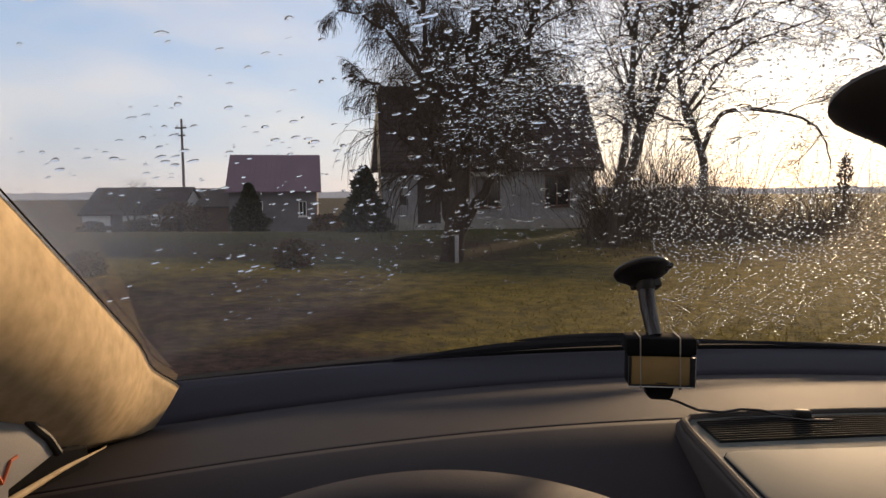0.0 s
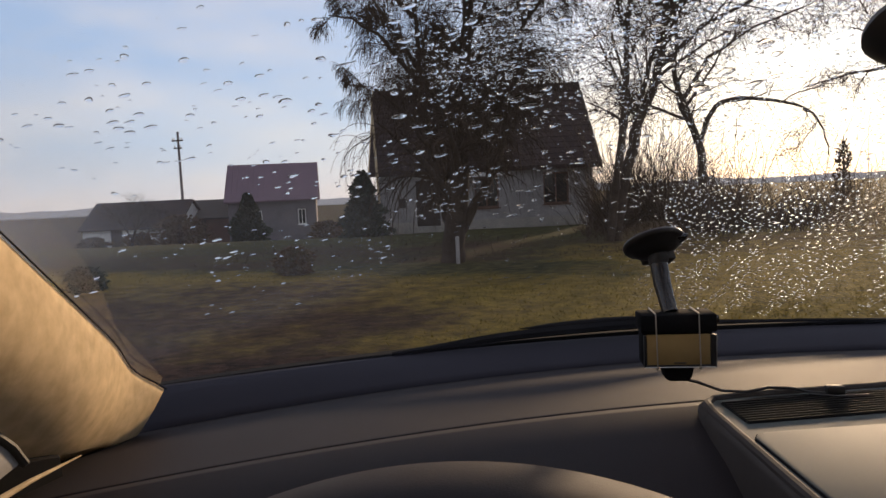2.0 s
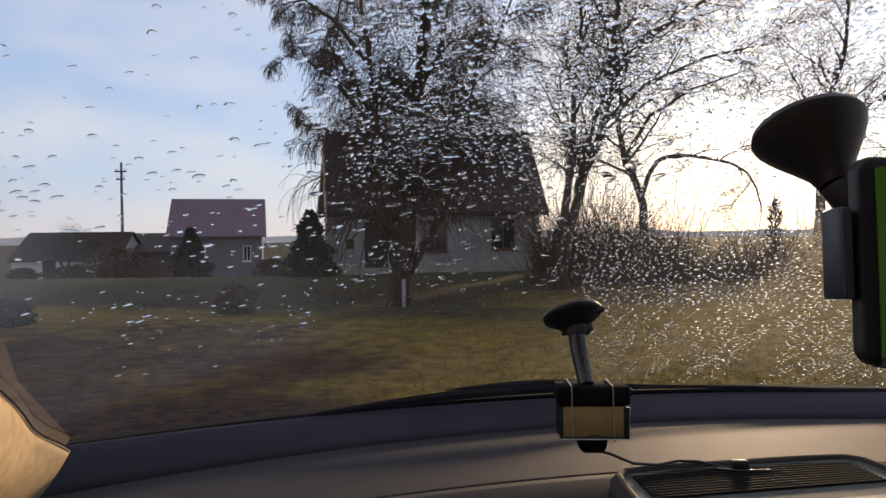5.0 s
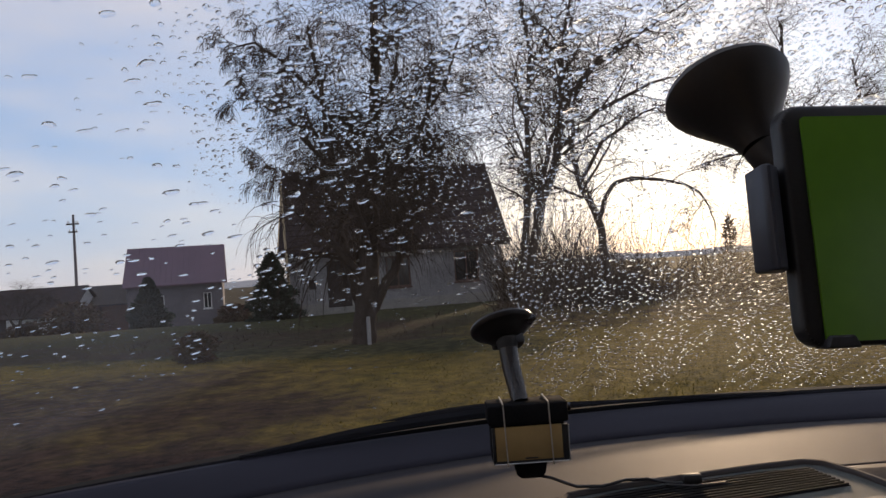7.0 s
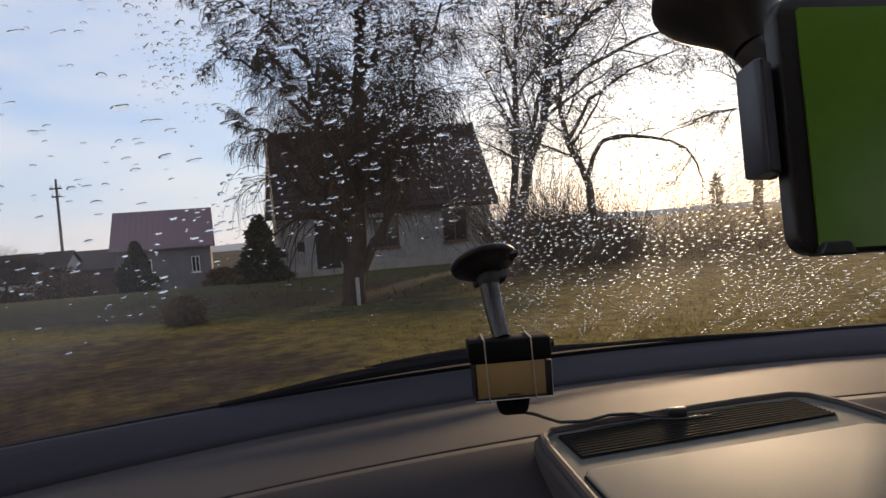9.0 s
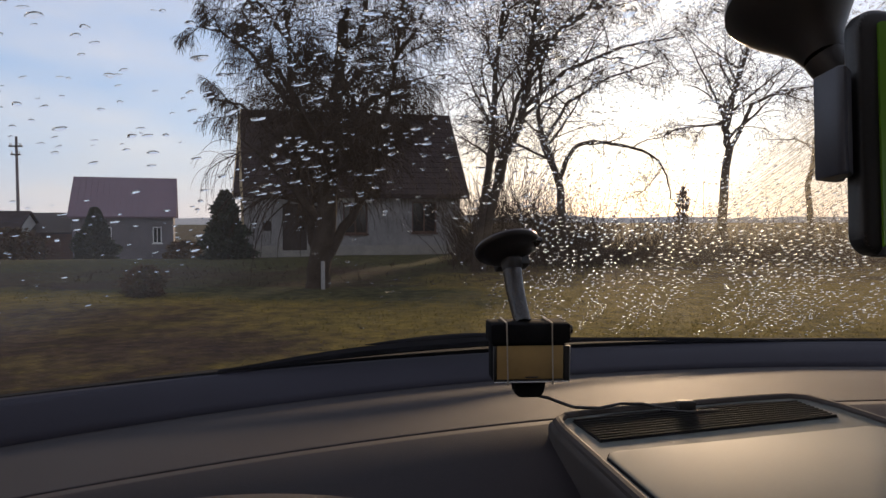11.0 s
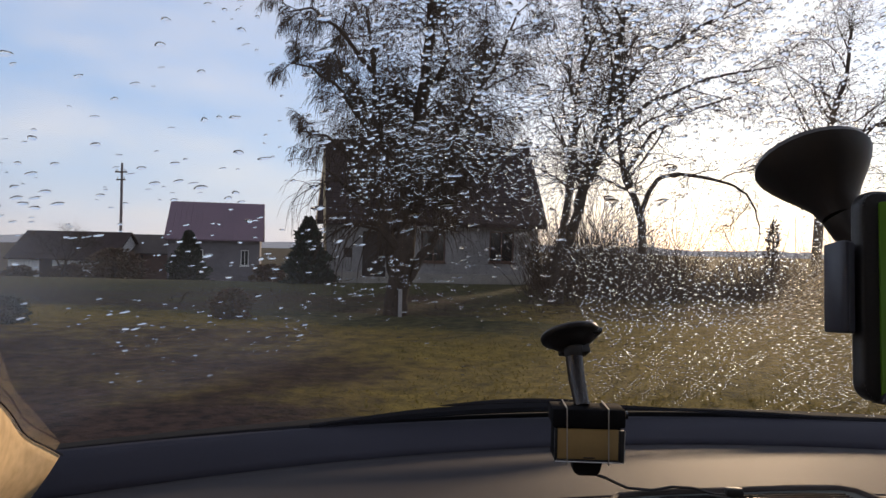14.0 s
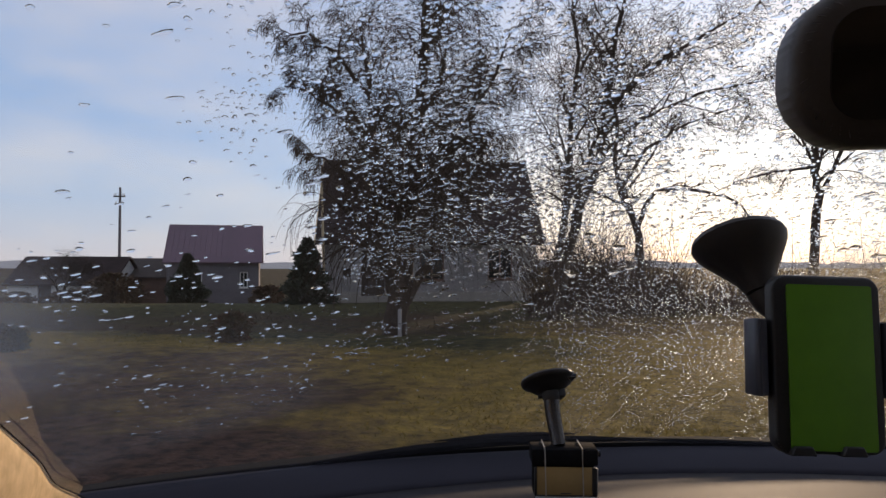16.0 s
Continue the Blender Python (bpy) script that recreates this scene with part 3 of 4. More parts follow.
def thicket(name, x0, x1, y0, y1, count, hmin, hmax, seed, label):
    rng = np.random.default_rng(seed)
    stems = []
    for _ in range(count):
        x, y = x0 + (x1 - x0) * rng.random(), y0 + (y1 - y0) * rng.random()
        h = (hmin + (hmax - hmin) * rng.random() ** 1.6) * (0.75 + 0.9 * noise.noise((x * 0.45, y * 0.3, seed)) + 0.5 * (noise.noise((x * 1.3, y, seed)) > 0.1))
        p, d, pts = Vector((x, y, ground_z(x, y) - 0.03)), Vector((rng.normal() * 0.35, rng.normal() * 0.35, 1)).normalized(), []
        for k in range(5):
            pts.append(p.copy())
            d = (d + Vector((rng.normal(), rng.normal(), rng.normal() * 0.5)) * 0.25).normalized()
            p = p + d * h / 4
        stems.append((pts, [0.012 * (1 - k / 5) + 0.003 for k in range(5)]))
    v, f = tubes_mesh(stems, 3)
    return tagged(raw(name, v, f, M_TWIG), label, "scrub", kind="stuff")


thicket("scrub", 3.0, 30.0, 23.5, 33.0, 6000, 0.25, 1.3, 71, "dense brown bare scrub behind the lawn")
thicket("brushwood", 2.2, 26.0, 21.5, 26.0, 1500, 0.5, 3.2, 73, "tall thin brushwood round the bare trees")
thicket("thicket", 3.2, 8.5, 25.0, 29.0, 2400, 1.0, 4.6, 74, "dense bare bushes beside the old house")
thicket("hedgerow", 7.0, 60.0, 38.0, 60.0, 900, 0.6, 3.2, 75, "loose bare hedge at the edge of the field")
thicket("dry_weeds", -9.0, 7.0, 16.5, 25.0, 1300, 0.04, 0.2, 72, "dry brown weeds under the trees")


# ---- old house ----
def wall_with_openings(x0, x1, z0, z1, holes, y0, y1, m, name, material, parent, label=""):
    """A wall slab in x and z with rectangular holes through it."""
    xs = sorted({x0, x1, *[h[0] for h in holes], *[h[1] for h in holes]})
    zs = sorted({z0, z1, *[h[2] for h in holes], *[h[3] for h in holes]})
    bm = bmesh.new()
    for a, b in zip(xs, xs[1:]):
        for c, d in zip(zs, zs[1:]):
            cx, cz = (a + b) / 2, (c + d) / 2
            if not any(h[0] < cx < h[1] and h[2] < cz < h[3] for h in holes):
                bmesh.ops.create_cube(bm, size=1.0, matrix=m @ Matrix.Translation((cx, (y0 + y1) / 2, cz)) @ Matrix.Diagonal((b - a, y1 - y0, d - c, 1)))
    bmesh.ops.remove_doubles(bm, verts=bm.verts, dist=0.0005)
    return part(name, bm, material, parent, label, smooth=False)


def window_unit(parent, m, x0, x1, z0, z1, frame_m, fill_m, fill="pane", mull=True):
    """A window with frame, sill and panes, set back in its wall; local y is into the house."""
    win = part("window", box_bm(x0, x1, 0.16, 0.19, z0, z1, m=m), fill_m, parent, smooth=False)
    t = 0.07
    for a, b, c, d in ((x0, x0 + t, z0, z1), (x1 - t, x1, z0, z1), (x0 + t, x1 - t, z1 - t, z1), (x0 + t, x1 - t, z0, z0 + t)):
        part("frame", box_bm(a, b, 0.09, 0.155, c, d, m=m), frame_m, win, smooth=False)
    if mull:
        c = (x0 + x1) / 2
        part("mullion", box_bm(c - 0.025, c + 0.025, 0.10, 0.155, z0 + t, z1 - t, m=m), frame_m, win, smooth=False)
    part("sill", box_bm(x0 - 0.06, x1 + 0.06, -0.07, 0.09, z0 - 0.07, z0, m=m), frame_m, win, smooth=False)
    return win


def old_house():
    m = Matrix.Translation((-6.4, 31.0, 0)) @ Matrix.Rotation(radians(7.0), 4, "Z")
    L, D, E, R = 10.1, 8.6, 2.8, 7.2
    root = empty("old_house", (-6.4, 31.0, 0), "old pale plastered house with a steep dark roof", "house")
    holes = [(1.75, 2.85, 0.15, 2.3), (4.5, 5.65, 0.9, 2.35), (7.75, 8.95, 0.95, 2.42), (0.9, 1.25, 1.05, 1.5)]
    wall_with_openings(0, L, 0.35, E, [(a, b, max(c, 0.35), d) for a, b, c, d in holes], 0, 0.35, m, "wall", M_PLASTER, root)
    wall_with_openings(-0.04, L + 0.04, -0.6, 0.35, [(1.75, 2.85, 0.15, 0.36)], -0.05, 0.35, m, "plinth", M_PLINTH, root)
    part("wall", box_bm(0, L, D - 0.3, D, -0.6, E, m=m), M_PLASTER, root, smooth=False)
    for xa in (0, L - 0.3):
        bm = prism_bm([(0.35, -0.6), (D - 0.3, -0.6), (D - 0.3, E), (D / 2, R - 0.25), (0.35, E)], "x", xa, xa + 0.3)
        bmesh.ops.transform(bm, matrix=m, verts=bm.verts)
        part("wall", bm, M_PLASTER, root, "gable wall", smooth=False)
    for s in (0, 1):
        a, b = ((-0.32, E - 0.08), (D / 2, R)) if s == 0 else ((D + 0.32, E - 0.08), (D / 2, R))
        bm = prism_bm([a, b, (b[0], b[1] - 0.16), (a[0], a[1] - 0.16)], "x", -0.35, L + 0.3)
        bmesh.ops.transform(bm, matrix=m, verts=bm.verts)
        roof = part("roof", bm, M_ROOF, root, "dark weathered roof slope", smooth=False)
        n = 16
        for k in range(n):
            f0, f1 = k / n, (k + 1) / n
            p0 = (a[0] + (b[0] - a[0]) * f0, a[1] + (b[1] - a[1]) * f0)
            p1 = (a[0] + (b[0] - a[0]) * f1, a[1] + (b[1] - a[1]) * f1)
            bm = prism_bm([(p0[0], p0[1] + 0.045), (p1[0], p1[1] + 0.012), (p1[0], p1[1] + 0.002), (p0[0], p0[1] + 0.002)], "x", -0.37, L + 0.32)
            bmesh.ops.transform(bm, matrix=m, verts=bm.verts)
            part("roof_course", bm, M_ROOF, roof, smooth=False)
    for xa in (-0.41, L + 0.325):
        bm = prism_bm([(-0.36, E - 0.06), (D / 2, R + 0.05), (D / 2, R - 0.2), (-0.36, E - 0.3)], "x", xa, xa + 0.05)
        bmesh.ops.transform(bm, matrix=m, verts=bm.verts)
        part("bargeboard", bm, M_PALE if xa < 0 else M_DARKWOOD, root, "pale wooden bargeboard" if xa < 0 else "dark bargeboard", smooth=False)
    door = part("door", box_bm(1.75, 2.85, 0.2, 0.26, 0.15, 2.3, m=m), M_DARKWOOD, root, "dark wooden door", smooth=False)
    for k in range(5):
        part("plank", box_bm(1.80 + 0.205 * k, 1.98 + 0.205 * k, 0.175, 0.198, 0.2, 2.25, m=m), M_DARKWOOD, door, smooth=False)
    part("handle", box_bm(2.68, 2.72, 0.13, 0.174, 1.1, 1.25, m=m), M_GREYARM, door, smooth=False)
    window_unit(root, m, 4.5, 5.65, 0.9, 2.35, M_BROWNWOOD, M_WINGLASS)
    window_unit(root, m, 7.75, 8.95, 0.95, 2.42, M_BROWNWOOD, M_WINGLASS)
    part("vent", box_bm(0.9, 1.25, 0.15, 0.2, 1.05, 1.5, m=m), M_DARKWOOD, root, "small dark vent", smooth=False)
    part("lintel", box_bm(4.3, 5.85, -0.03, 0.01, 2.37, 2.6, m=m), M_WHITE, root, "white lintel", smooth=False)


old_house()


def far_house():
    m = Matrix.Translation((-21.96, 49.0, -1.35)) @ Matrix.Rotation(radians(16.0), 4, "Z")
    L, D, E, R = 6.6, 6.0, 3.45, 6.1
    root = empty("far_house", (-21.96, 49.0, -1.35), "small grey house with a purple metal roof", "house")
    holes = [(5.2, 5.8, 1.2, 2.4), (1.6, 2.5, 1.2, 2.4)]
    wall_with_openings(0, L, -0.5, E, holes, 0, 0.3, m, "wall", M_GREYWALL, root)
    part("wall", box_bm(0, L, D - 0.3, D, -0.5, E, m=m), M_GREYWALL, root, smooth=False)
    for xa in (0, L - 0.3):
        bm = prism_bm([(0.3, -0.5), (D - 0.3, -0.5), (D - 0.3, E), (D / 2, R - 0.2), (0.3, E)], "x", xa, xa + 0.3)
        bmesh.ops.transform(bm, matrix=m, verts=bm.verts)
        part("wall", bm, M_GREYWALL, root, "gable wall", smooth=False)
    for s in (0, 1):
        a, b = ((-0.35, E - 0.3), (D / 2, R)) if s == 0 else ((D + 0.35, E - 0.3), (D / 2, R))
        bm = prism_bm([a, b, (b[0], b[1] - 0.1), (a[0], a[1] - 0.1)], "x", -0.25, L + 0.25)
        bmesh.ops.transform(bm, matrix=m, verts=bm.verts)
        roof = part("roof", bm, M_PURPLE, root, "purple sheet-metal roof slope", smooth=False)
        for k in range(18):
            x = -0.2 + k * 0.4
            bm = prism_bm([(a[0], a[1] + 0.05), (b[0], b[1] + 0.05), (b[0], b[1] + 0.002), (a[0], a[1] + 0.002)], "x", x, x + 0.05)
            bmesh.ops.transform(bm, matrix=m, verts=bm.verts)
            part("seam", bm, M_PURPLE, roof, smooth=False)
    for h in holes:
        window_unit(root, m, *h, M_WHITE, M_WINGLASS)


far_house()


def shed(loc, rot, L, D, E, R, wall_m, roof_m, holes, label):
    m = Matrix.Translation(loc) @ Matrix.Rotation(radians(rot), 4, "Z")
    root = empty("shed", loc, label, "shed")
    wall_with_openings(0, L, -0.5, E, holes, 0, 0.25, m, "wall", wall_m, root)
    part("wall", box_bm(0, L, D - 0.25, D, -0.5, E, m=m), wall_m, root, smooth=False)
    for xa in (0, L - 0.25):
        bm = prism_bm([(0.25, -0.5), (D - 0.25, -0.5), (D - 0.25, E), (D / 2, R - 0.15), (0.25, E)], "x", xa, xa + 0.25)
        bmesh.ops.transform(bm, matrix=m, verts=bm.verts)
        part("wall", bm, wall_m, root, smooth=False)
    for a, b in (((-0.3, E - 0.15), (D / 2, R)), ((D + 0.3, E - 0.15), (D / 2, R))):
        bm = prism_bm([a, b, (b[0], b[1] - 0.1), (a[0], a[1] - 0.1)], "x", -0.2, L + 0.2)
        bmesh.ops.transform(bm, matrix=m, verts=bm.verts)
        part("roof", bm, roof_m, root, smooth=False)
    for h in holes:
        part("door", box_bm(h[0], h[1], 0.1, 0.16, h[2], h[3], m=m), M_DARKWOOD, root, "dark plank door", smooth=False)


shed((-33.0, 47.5, -1.4), 2.0, 7.6, 5.0, 1.7, 3.6, M_WHITE, M_ROOF, [(2.2, 3.2, -0.1, 1.5)], "low whitewashed shed with a dark roof")
shed((-27.0, 50.5, -1.4), 2.0, 4.6, 4.5, 2.2, 3.5, M_BROWNWOOD, M_DARKWOOD, [(1.2, 2.4, -0.1, 1.9)], "low brown wooden shed beside the house")


def utility_pole():
    root = empty("utility_pole", (-31.2, 59.8, -1.6), "grey wooden utility pole with crossarms", "pole")
    part("pole", tube_bm([(-31.2, 59.8, -1.8), (-31.2, 59.8, 8.6)], [0.16, 0.1], 10), M_GREYWALL, root)
    for z, w in ((7.7, 0.55), (7.0, 0.4)):
        part("crossarm", box_bm(-31.2 - w, -31.2 + w, 59.62, 59.7, z, z + 0.12), M_DARKWOOD, root)
        for dx in (-w + 0.1, -0.3, 0.3, w - 0.1):
            part("insulator", tube_bm([(-31.2 + dx, 59.66, z + 0.121), (-31.2 + dx, 59.66, z + 0.34)], [0.05, 0.03], 8), M_WHITE, root)


utility_pole()
post = tagged(part("post", box_bm(-1.375, -1.29, 15.75, 15.83, -0.15, 0.6, bevel=0.012), M_PLASTER), "short pale-grey post beside the birch trunk", "post")


corner_pole = empty("pole", (-6.2, 30.35, -0.1), "tall thin pale wooden pole at the corner of the old house", "pole")
part("shaft", tube_bm([(-6.20, 30.35, -0.3), (-6.27, 30.36, 2.0), (-6.33, 30.36, 4.2), (-6.38, 30.36, 6.15)], [0.06, 0.058, 0.055, 0.045], 10), M_PALE, corner_pole)
part("cap", tube_bm([(-6.38, 30.36, 6.151), (-6.381, 30.36, 6.2)], [0.06, 0.055], 10), M_DARKWOOD, corner_pole, "dark cap")


def hazed_far_woods():
    rng = np.random.default_rng(8)
    pts = [(-900 + 12 * k, 420 + 25 * math.sin(k * 0.13)) for k in range(150)]
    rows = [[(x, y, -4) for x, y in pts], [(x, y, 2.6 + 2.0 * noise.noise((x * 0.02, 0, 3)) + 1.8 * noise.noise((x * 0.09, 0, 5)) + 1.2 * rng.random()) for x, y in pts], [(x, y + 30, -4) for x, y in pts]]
    tagged(loft("backdrop", rows, M_HAZE, smooth=False), "low far woods on the horizon with blue-grey haze in their colour and glow", "woods", kind="structure")


hazed_far_woods()

# ---- car ----
XC = 0.5


def glass_z(x, y):
    return 1.9003 - 0.5658 * y - 0.2628 * (x - XC) ** 2


def base_y(x):
    return 0.873 - 0.35 * (x - XC) ** 2


def glass_point(x, y, off=0.0):
    n = Vector((0.5256 * (x - XC), 0.5658, 1.0)).normalized()
    return Vector((x, y, glass_z(x, y))) + n * off


CX = [-0.30 + 0.04 * k for k in range(41)]


def edge1(x):
    u = x - XC
    return Vector((x, 0.873 - 0.35 * u * u, 1.407 + 0.022 * u + 0.008 * u * u))


def edge2(x):
    u = x - XC
    return Vector((x, 0.803 - 0.33 * u * u, 1.391 + 0.028 * u - 0.02 * u * u))


def edge3(x):
    u = x - XC
    return Vector((x, 0.583 - 0.40 * u * u, 1.411 + 0.030 * u))


car = empty("car", (0.5, 0.3, 0.0), "car interior with dashboard, pillars and wet windscreen", "car")


def windscreen():
    nx, ny = 50, 30
    rows = []
    for j in range(ny + 1):
        row = []
        for i in range(nx + 1):
            x = -0.24 + 1.48 * i / nx
            y0, y1 = base_y(x) + 0.04, 0.02 - 0.10 * (x - XC) ** 2
            row.append(glass_point(x, y0 + (y1 - y0) * j / ny, 0.003))
        rows.append(row)
    ob = loft("windscreen", rows, M_GLASS, car, "raked windscreen covered in rain drops")
    ob.visible_shadow = False
    return ob


screen = windscreen()


def film(name, material, x0, x1, y0, y1, cover, uvmap, off, label):
    nx, ny = 60, 50
    verts, faces, cov, uvs = [], [], [], []
    for j in range(ny + 1):
        for i in range(nx + 1):
            x, y = x0 + (x1 - x0) * i / nx, y0 + (y1 - y0) * j / ny
            verts.append(glass_point(x, y, off))
            cov.append(cover(x, y))
            uvs.append(uvmap(x, y))
    for j in range(ny):
        for i in range(nx):
            a = j * (nx + 1) + i
            faces.append((a, a + 1, a + nx + 2, a + nx + 1))
    ob = raw(name, verts, faces, material, screen, label, True)
    at = ob.data.attributes.new("cover", "FLOAT", "POINT")
    at.data.foreach_set("value", cov)
    uv = ob.data.uv_layers.new(name="UVMap")
    for lp in ob.data.loops:
        uv.data[lp.index].uv = uvs[lp.vertex_index]
    ob.visible_shadow = False
    return tagged(ob, kind="stuff")


# mist by the pillar; the faint second cover imitates blue-grey reflections in the glass
film("condensation", M_FOG, -0.22, 0.16, 0.2, 0.62, lambda x, y: 0.5 * smooth01(0.0, -0.11, x) * smooth01(0.22, 0.30, y) * smooth01(0.45, 0.35, y) + 0.08 * smooth01(0.16, 0.02, x) * smooth01(0.36, 0.46, y) * smooth01(0.62, 0.56, y), lambda x, y: (x, y), 0.0022, "grey condensation mist, with a faint painted reflection veil at lower left")
# thin dust; the extra cover towards the right stands in for sun glare
film("dust_veil_film", M_DUST, -0.2, 1.2, 0.04, 0.80, lambda x, y: (0.014 + 0.032 * smooth01(0.22, 0.55, x) * smooth01(0.30, 0.45, y)) * smooth01(0.85, 0.75, y + 0.35 * (x - XC) ** 2), lambda x, y: (x * 3, y * 3), 0.0015, "thin dull dust film, denser at right to add the sun's glare")
film("wiper_smear", M_SMEAR, 0.38, 1.15, 0.25, 0.8, lambda x, y: (0.17 + 0.70 * smooth01(0.68, 0.54, y)) * smooth01(0.455, 0.50, x + 0.25 * max(0.0, y - 0.55)) * smooth01(0.38, 0.46, y + 0.5 * (x - 0.5)) * smooth01(0.80, 0.68, y), lambda x, y: (0.6 * y, 2.6 * x + 0.85 * y), 0.0038, "streaky wiper smear with a golden sun veil in its tint")


def rain_drops():
    """Domed drops on the outside of the glass: dense on the passenger's half, in rows where the wiper stopped, few by the driver."""
    rng = np.random.default_rng(5)
    items, cells, size = [], {}, 0.007

    def lay(x, y, r, stretch, tall, gap=0.9):
        if y > base_y(x) - 0.03 or y < 0.07:
            return
        i, j = int(x // size), int(y // size)
        for a in (i - 1, i, i + 1):
            for b in (j - 1, j, j + 1):
                for px, py, pr in cells.get((a, b), ()):
                    if (px - x) ** 2 + (py - y) ** 2 < (gap * (pr + r)) ** 2:
                        return
        cells.setdefault((i, j), []).append((x, y, r * max(1.0, 0.5 + 0.5 * stretch)))
        items.append((x, y, r, stretch, tall))

    # large drops first, then middling and fine ones between them
    for tries, big, spread in ((3200, 0.0017, 0.0009), (26000, 0.0011, 0.0007), (90000, 0.0005, 0.0005)):
        for _ in range(tries):
            x = 0.06 + 0.78 * rng.random()
            y = 0.08 + (base_y(x) - 0.10) * rng.random()
            edge = 0.05 * noise.noise((x * 6, y * 6, 0)) + 0.03 * noise.noise((x * 25, y * 25, 4))
            left = smooth01(0.115, 0.18, x + edge)
            low = 1 - smooth01(-0.05, 0.06, y + edge - (0.385 + 1.25 * max(0.0, min(x, 0.52) - 0.21)))
            clump = 0.55 + 0.7 * (noise.noise((x * 15, y * 15, 2)) > -0.15)
            fine = smooth01(0.30, 0.42, x) * smooth01(0.42, 0.55, y)
            if rng.random() > left * low * clump * (1 - 0.75 * fine * (big > 0.001)) * (1 - (0.8 if 0.001 < big < 0.0015 else 1.0) * smooth01(0.46, 0.56, y)):
                continue
            r = (big + spread * rng.random() ** 1.5) * (1 - 0.35 * smooth01(0.34, 0.42, y)) * (1 + 0.9 * smooth01(0.48, 0.58, y))
            tall = 0.2 + 0.28 * rng.random() + 0.14 * smooth01(0.27, 0.35, x) * smooth01(0.50, 0.44, y)
            lay(x, y, r, 0.85 + 0.5 * rng.random() ** 2, tall * (1 - 0.4 * smooth01(0.46, 0.56, y)), 0.9 + 0.45 * smooth01(0.46, 0.56, y))
    # separate rounder drops between the dense field and the wiped rows
    for _ in range(2600):
        x, y = 0.31 + 0.20 * rng.random(), 0.36 + 0.26 * rng.random()
        lay(x, y, 0.0009 + 0.0009 * rng.random() ** 2, 0.9 + 0.5 * rng.random(), 0.45 + 0.25 * rng.random(), 1.25)
    # rows of drops left by the wiper
    for _ in range(2800):
        x, y = 0.30 + 0.56 * rng.random(), 0.44 + 0.40 * rng.random()
        if x < 0.43 + 0.1 * rng.random() - 0.16 * smooth01(0.5, 0.66, y):
            continue
        lean = 0.16 + 0.8 * max(0.0, 0.80 - y)
        if noise.noise(((x + lean * y) * 55, y * 3, 6)) < 0.1:
            continue
        run, step = 0.02 + 0.09 * rng.random() ** 2, 0.0
        while step < run:
            lay(x + lean * step + 0.0012 * rng.normal(), y - step, 0.0014 + 0.0010 * rng.random() ** 2, 0.95 + 0.35 * rng.random(), 0.12 + 0.18 * rng.random(), 1.3)
            step += 0.005 + 0.006 * rng.random() ** 1.5
    # scattered drops over the driver's half, in loose patches
    for _ in range(12000):
        x, y = -0.2 + 0.62 * rng.random(), 0.10 + 0.66 * rng.random()
        patch = 0.025 - 0.01 * smooth01(0.31, 0.34, y) + 0.05 * smooth01(0.40, 0.32, y) * (noise.noise((x * 9, y * 9, 7)) > 0.15)
        patch += (0.21 * smooth01(0.26, 0.29, y) * smooth01(0.60, 0.53, y) * smooth01(-0.12, -0.04, x) + 0.25 * smooth01(0.07, 0.12, x) * (y < 0.5)) * (0.25 + 0.9 * (noise.noise((x * 14, y * 20, 11)) > 0.0))
        patch -= 0.02 * smooth01(0.5, 0.55, y) * smooth01(0.2, 0.1, x) - 0.05 * smooth01(0.5, 0.55, y) * smooth01(0.1, 0.2, x)
        if rng.random() > patch:
            continue
        r = (0.0007 + 0.0015 * rng.random() ** 2.2) * (1 - 0.2 * smooth01(0.42, 0.52, y))
        lay(x, y, r, 1.2 + 1.4 * rng.random() ** 1.5, 0.30 + 0.26 * rng.random(), 1.1)
    # thin uneven sheets of water high on the passenger's side
    for _ in range(700):
        x, y = 0.15 + 0.6 * rng.random(), 0.10 + 0.32 * rng.random()
        if x > 0.16 + 0.03 * noise.noise((0, y * 20, 3)):
            items.append((x, y, 0.0018 + 0.0028 * rng.random() ** 2, 0.8 + 0.9 * rng.random(), 0.06 + 0.08 * rng.random()))
    it = np.array(items)
    sides, rings = 9, ((1.0, 0.0), (0.86, 0.36), (0.5, 0.80))
    n = len(it)
    nrm = np.stack([0.5256 * (it[:, 0] - XC), np.full(n, 0.5658), np.ones(n)], 1)
    nrm /= np.linalg.norm(nrm, axis=1)[:, None]
    e1 = np.array([1.0, 0, 0])[None] - nrm * nrm[:, :1]
    e1 /= np.linalg.norm(e1, axis=1)[:, None]
    e2 = np.cross(nrm, e1)
    ctr = np.stack([it[:, 0], it[:, 1], 1.9003 - 0.5658 * it[:, 1] - 0.2628 * (it[:, 0] - XC) ** 2], 1) + nrm * 0.0042
    r, stretch, h = it[:, 2], it[:, 3], it[:, 2] * it[:, 4]
    ph = rng.random((n, 3)) * 6.283
    wob = 0.06 + 0.16 * rng.random(n)
    per = sides * len(rings) + 1
    co = np.zeros((n, per, 3))
    for g, (f, hh) in enumerate(rings):
        for k in range(sides):
            a = 2 * math.pi * (k + 0.5 * g) / sides
            q = r * f * (1 + wob * np.sin(2 * a + ph[:, 0]) + 0.6 * wob * np.sin(3 * a + ph[:, 1]))
            co[:, g * sides + k] = ctr + e1 * (q * math.cos(a) * stretch)[:, None] + e2 * (q * math.sin(a))[:, None] + nrm * (h * hh)[:, None]
    co[:, per - 1] = ctr + nrm * h[:, None]
    tri = [(0, k + 1, k) for k in range(1, sides - 1)]
